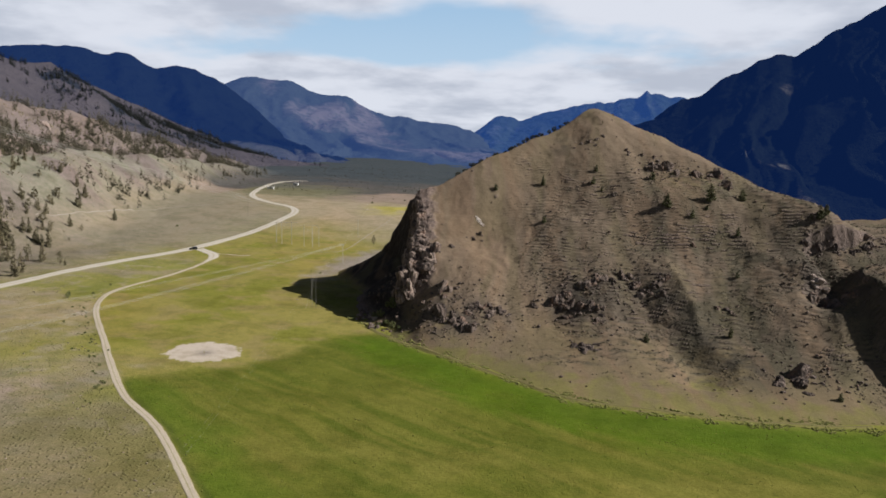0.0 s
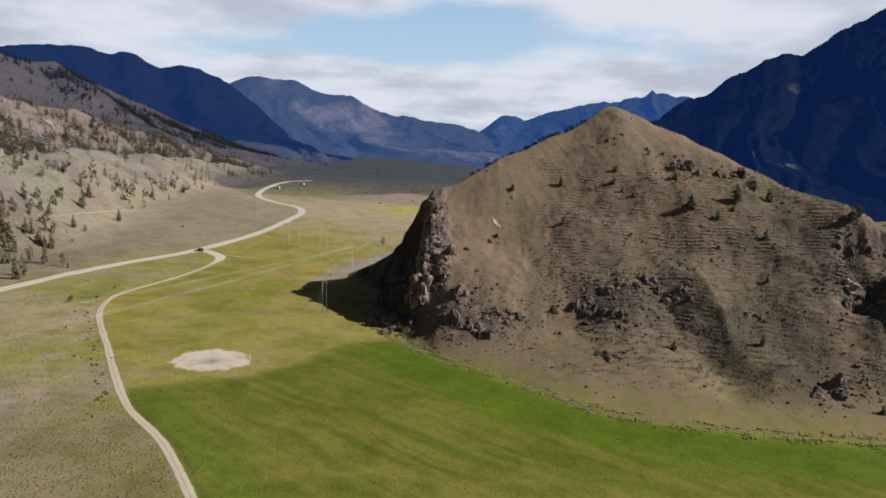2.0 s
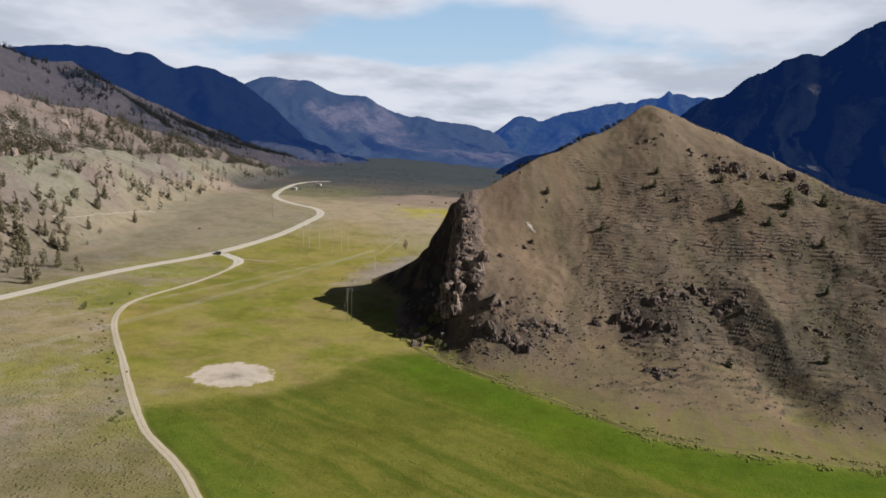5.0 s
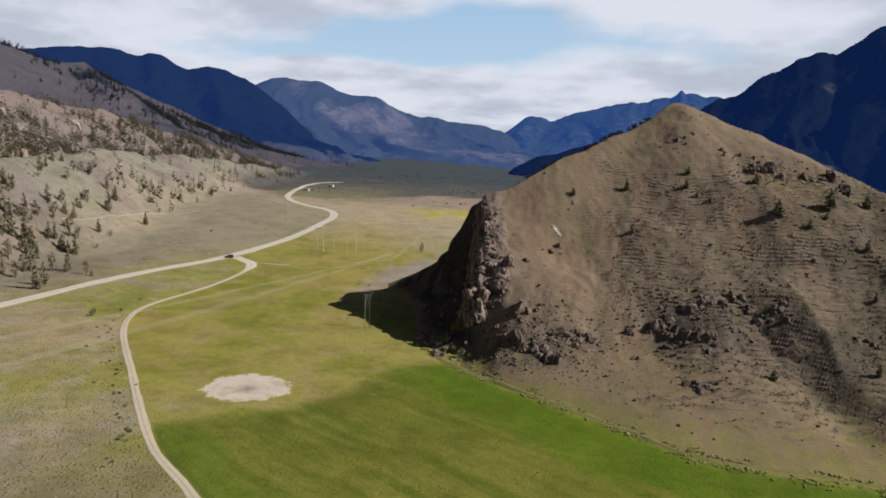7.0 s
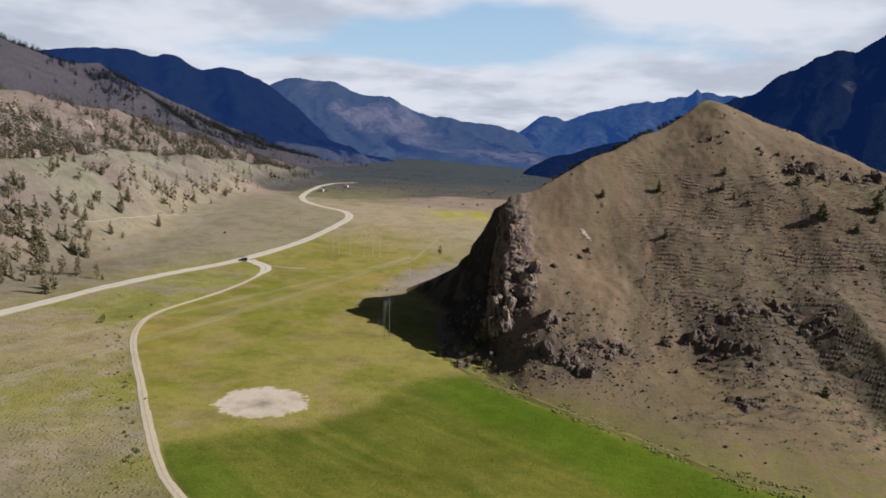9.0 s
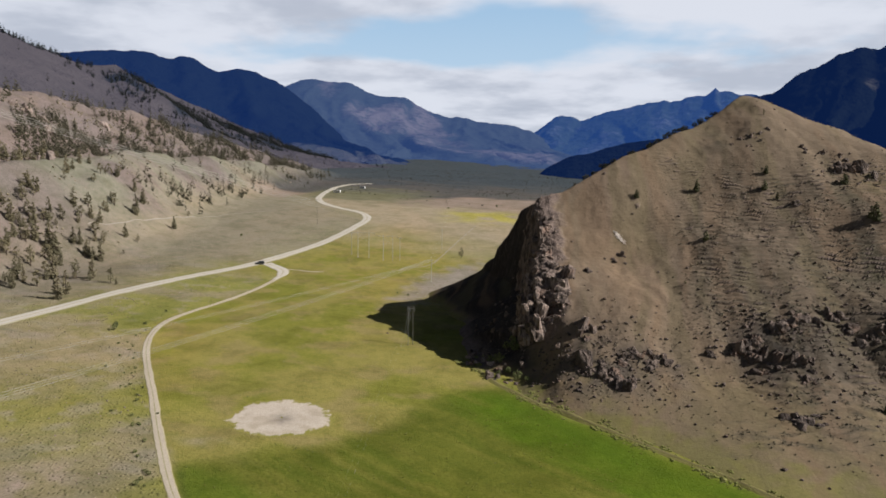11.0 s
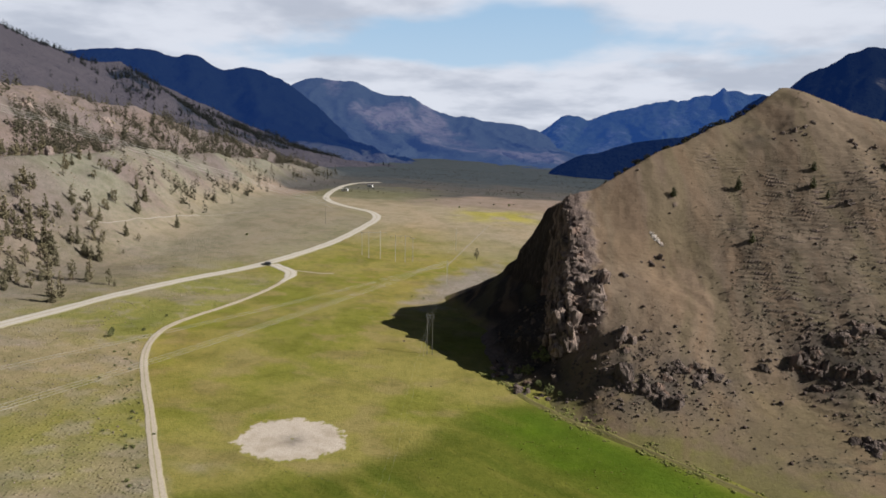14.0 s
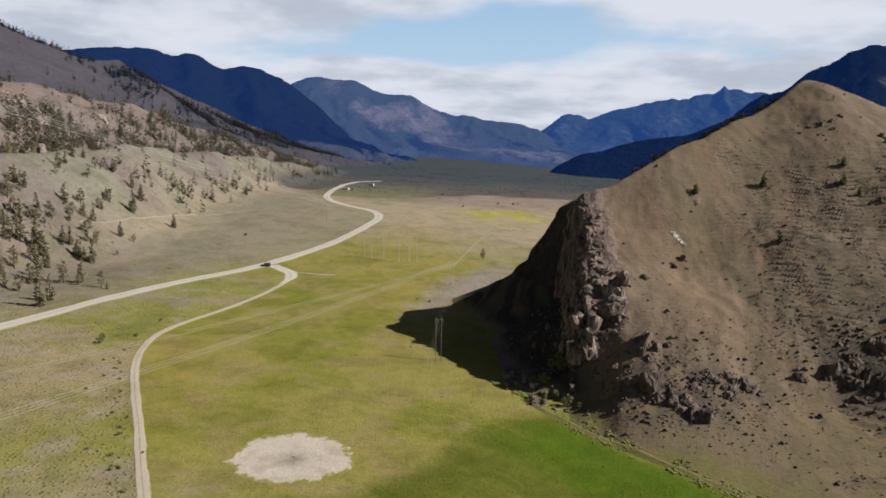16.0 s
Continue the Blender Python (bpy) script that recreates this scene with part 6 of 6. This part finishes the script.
def conductor(a, b, sag, label, r=0.024):
    """One hanging wire between two points."""
    bm = bmesh.new()
    a, b = Vector(a), Vector(b)
    p = [a.lerp(b, t) - Vector((0, 0, 4 * sag * t * (1 - t))) for t in np.linspace(0, 1, 25)]
    d = (b - a).normalized()
    u = d.orthogonal().normalized()
    w = d.cross(u)
    rings = [[bm.verts.new(q + (u * math.cos(t) + w * math.sin(t)) * r) for t in (0.0, 1.571, 3.142, 4.712)] for q in p]
    for lo, hi in zip(rings, rings[1:]):
        for i in range(4):
            bm.faces.new((lo[i], lo[(i + 1) % 4], hi[(i + 1) % 4], hi[i]))
    bm.faces.new(rings[0][::-1])
    bm.faces.new(rings[-1])
    me = bpy.data.meshes.new("power_line")
    bm.to_mesh(me)
    bm.free()
    me.materials.append(WIRE)
    return tagged(new("power_line", me), label, "power line", "overhead wires")


def wire_run(stops, offsets, sag, label, r=0.024):
    """Parallel conductors along a row of poles; stops: x, y, height of the wires, turn of the crossarm."""
    for (x0, y0, h0, t0), (x1, y1, h1, t1) in zip(stops, stops[1:]):
        for o in offsets:
            a = Vector((x0 + o * math.cos(radians(t0)), y0 + o * math.sin(radians(t0)), float(land(x0, y0)) + h0))
            b = Vector((x1 + o * math.cos(radians(t1)), y1 + o * math.sin(radians(t1)), float(land(x1, y1)) + h1))
            conductor(a, b, sag * (b - a).length / 150, label, r)


WIRE_FROM, WIRE_TO = (-379, 408, 107), (-183, 562, 30)
h_frame(-65.5, 300, 12, 14.5, "wooden H-frame power pole with guy wires in the meadow", 1.7, guys=((-3.6, -2.0), (-2.4, -3.0)), thick=0.09, arm=0.8, wood=POLE_GREY)
h_frame(-374, 408, 38, 107 - float(land(-374, 408)) + 1.0, "tall wooden H-frame power pole high on the slope", 7.0)
single_pole(-178, 562, 30.5 - float(land(-178, 562)), "slender grey wooden power pole beside the road", POLE_GREY, 0.09)
single_pole(-72, 411, 12.0, "slender wooden power pole in the far meadow")
single_pole(-76.4, 500, 13.5, "slender wooden power pole in the far meadow")
h_frame(-119.5, 461, 10, 16.0, "tall wooden H-frame power pole near the road", 6.6)
h_frame(-104, 458, 4, 15.5, "tall wooden H-frame power pole near the road", 5.6)
single_pole(-97, 459, 14.0, "slender wooden power pole near the road")
single_pole(-128, 466, 14.0, "slender wooden power pole near the road")
wire_run(((-52, 60, 14, 4), (-65.5, 300, 13, 12)), (-0.7, 0.7), 3.0, "thin overhead wire along the meadow", 0.0045)
wire_run(((-65.5, 300, 13, 12), (-72, 411, 11.8, 5), (-76.4, 500, 13.2, 5), (-92, 700, 12, 5)), (-1.1, 0, 1.1), 3.0, "thin overhead wire along the meadow", 0.007)
wire_run(((-196, 89, 9.5, -25), (-72, 411, 11.8, 5)), (-1.8, 0, 1.8), 1.6, "thin pale overhead wire crossing the track and meadow", 0.033)
wire_run(((-232, 132, 7.0, -25), (-72, 411, 11.2, 5)), (-1.2, 1.2), 1.6, "thin pale overhead wire crossing the track and meadow", 0.033)
for dx, dz in ((0, 0), (3.5, -2.2), (7.0, -4.2), (10.5, -6.6)):
    conductor((WIRE_FROM[0] + dx, WIRE_FROM[1], WIRE_FROM[2] + dz), (WIRE_TO[0] + dx, WIRE_TO[1], WIRE_TO[2] + dz), 1.5, "thin pale overhead wire crossing the wooded hillside", 0.085)


# ---- vehicles ----
PAINT_DARK = plain_material("dark_car_paint", (0.030, 0.032, 0.036), (0.045, 0.045, 0.048), 0.6, 0.3, 0.3, 0.5)
PAINT_WHITE = plain_material("white_painted_metal", (0.80, 0.80, 0.78), (0.70, 0.69, 0.66), 0.8, 0.5)
GLASS = plain_material("dark_car_glass", (0.02, 0.024, 0.028), (0.03, 0.034, 0.04), 1.0, 0.06, 0.0, 0.7)
RUBBER = plain_material("tyre_rubber", (0.02, 0.02, 0.02), (0.035, 0.033, 0.03), 0.2, 0.85)
CHROME = plain_material("wheel_metal", (0.5, 0.5, 0.5), (0.4, 0.4, 0.4), 0.2, 0.3, 0.9)
LENS = plain_material("lamp_lens", (0.75, 0.75, 0.72), (0.6, 0.6, 0.6), 0.1, 0.15)


def prism(profile, half, inset=0.0):
    """A side outline (y, z) drawn out across x, narrower towards the top by inset."""
    bm = bmesh.new()
    zs = [z for _, z in profile]
    lo, hi = min(zs), max(zs)
    sides = []
    for s in (-1, 1):
        sides.append([bm.verts.new((s * (half - inset * (z - lo) / (hi - lo)), y, z)) for y, z in profile])
    n = len(profile)
    for i in range(n):
        bm.faces.new((sides[0][i], sides[1][i], sides[1][(i + 1) % n], sides[0][(i + 1) % n]))
    bm.faces.new(sides[0])
    bm.faces.new(sides[1][::-1])
    bmesh.ops.recalc_face_normals(bm, faces=bm.faces)
    bmesh.ops.bevel(bm, geom=[e for e in bm.edges], offset=0.05, segments=2, affect="EDGES", clamp_overlap=True)
    return bm


def vehicle(name, x, y, turn, paint_mat, label):
    base = new(name)
    base.matrix_basis = pose(x, y, float(land(x, y)) + 0.22, 0, 0, turn)
    tagged(base, label, "car")
    body = ((-2.5, 0.45), (-2.5, 1.0), (-2.4, 1.08), (1.0, 1.08), (2.3, 0.98), (2.5, 0.8), (2.5, 0.45), (2.0, 0.36), (-2.0, 0.36))
    part("body", prism(body, 0.95), paint_mat, base)
    back = -2.35
    cab = ((back, 1.06), (back + 0.22, 1.72), (0.35, 1.74), (1.15, 1.06))
    part("cabin", prism(cab, 0.88, 0.16), GLASS, base, "dark tinted glass")
    roof = ((back + 0.2, 1.70), (back + 0.3, 1.79), (0.2, 1.79), (0.38, 1.70))
    part("roof", prism(roof, 0.74), paint_mat, base)
    for sx in (-1, 1):
        for sy in (-1.55, 1.6):
            wheel = part("wheel", tube(bmesh.new(), (sx * 0.74, sy, 0.36), (sx * 0.98, sy, 0.36), 0.37, 18), RUBBER, base)
            part("rim", tube(bmesh.new(), (sx * 0.97, sy, 0.36), (sx * 1.0, sy, 0.36), 0.22, 12), CHROME, wheel)
        part("headlight", tube(bmesh.new(), (sx * 0.7, 2.44, 0.78), (sx * 0.7, 2.53, 0.78), 0.11, 10), LENS, base, "clear headlight")
    part("bumper", prism(((2.44, 0.42), (2.44, 0.62), (2.6, 0.6), (2.6, 0.44)), 0.9), CHROME, base)
    return base


vehicle("parked_car", -169.5, 423.5, 112, PAINT_DARK, "dark car parked at the road junction")


def trailer(x, y, turn, length, label):
    base = new("white_trailer")
    base.matrix_basis = pose(x, y, float(land(x, y)), 0, 0, turn)
    tagged(base, label, "trailer")
    h = length / 2
    part("body", prism(((-h, 0.6), (-h, 3.0), (-h + 0.3, 3.2), (h - 0.4, 3.2), (h, 2.4), (h, 0.6)), 1.25), PAINT_WHITE, base)
    for s in (-1, 1):
        part("wheel", tube(bmesh.new(), (s * 1.0, 0, 0.4), (s * 1.22, 0, 0.4), 0.4, 14), RUBBER, base)
    part("window", prism(((-1.0, 1.7), (-1.0, 2.5), (0.8, 2.5), (0.8, 1.7)), 1.27), GLASS, base, "dark window")
    part("hitch", tube(bmesh.new(), (0, h, 0.6), (0, h + 1.2, 0.5), 0.08, 6), CHROME, base)
    return base


trailer(-231, 817, 80, 8.0, "white trailer parked beside the gravel road")
trailer(-222, 905, 70, 7.0, "white trailer parked in the upper meadow")
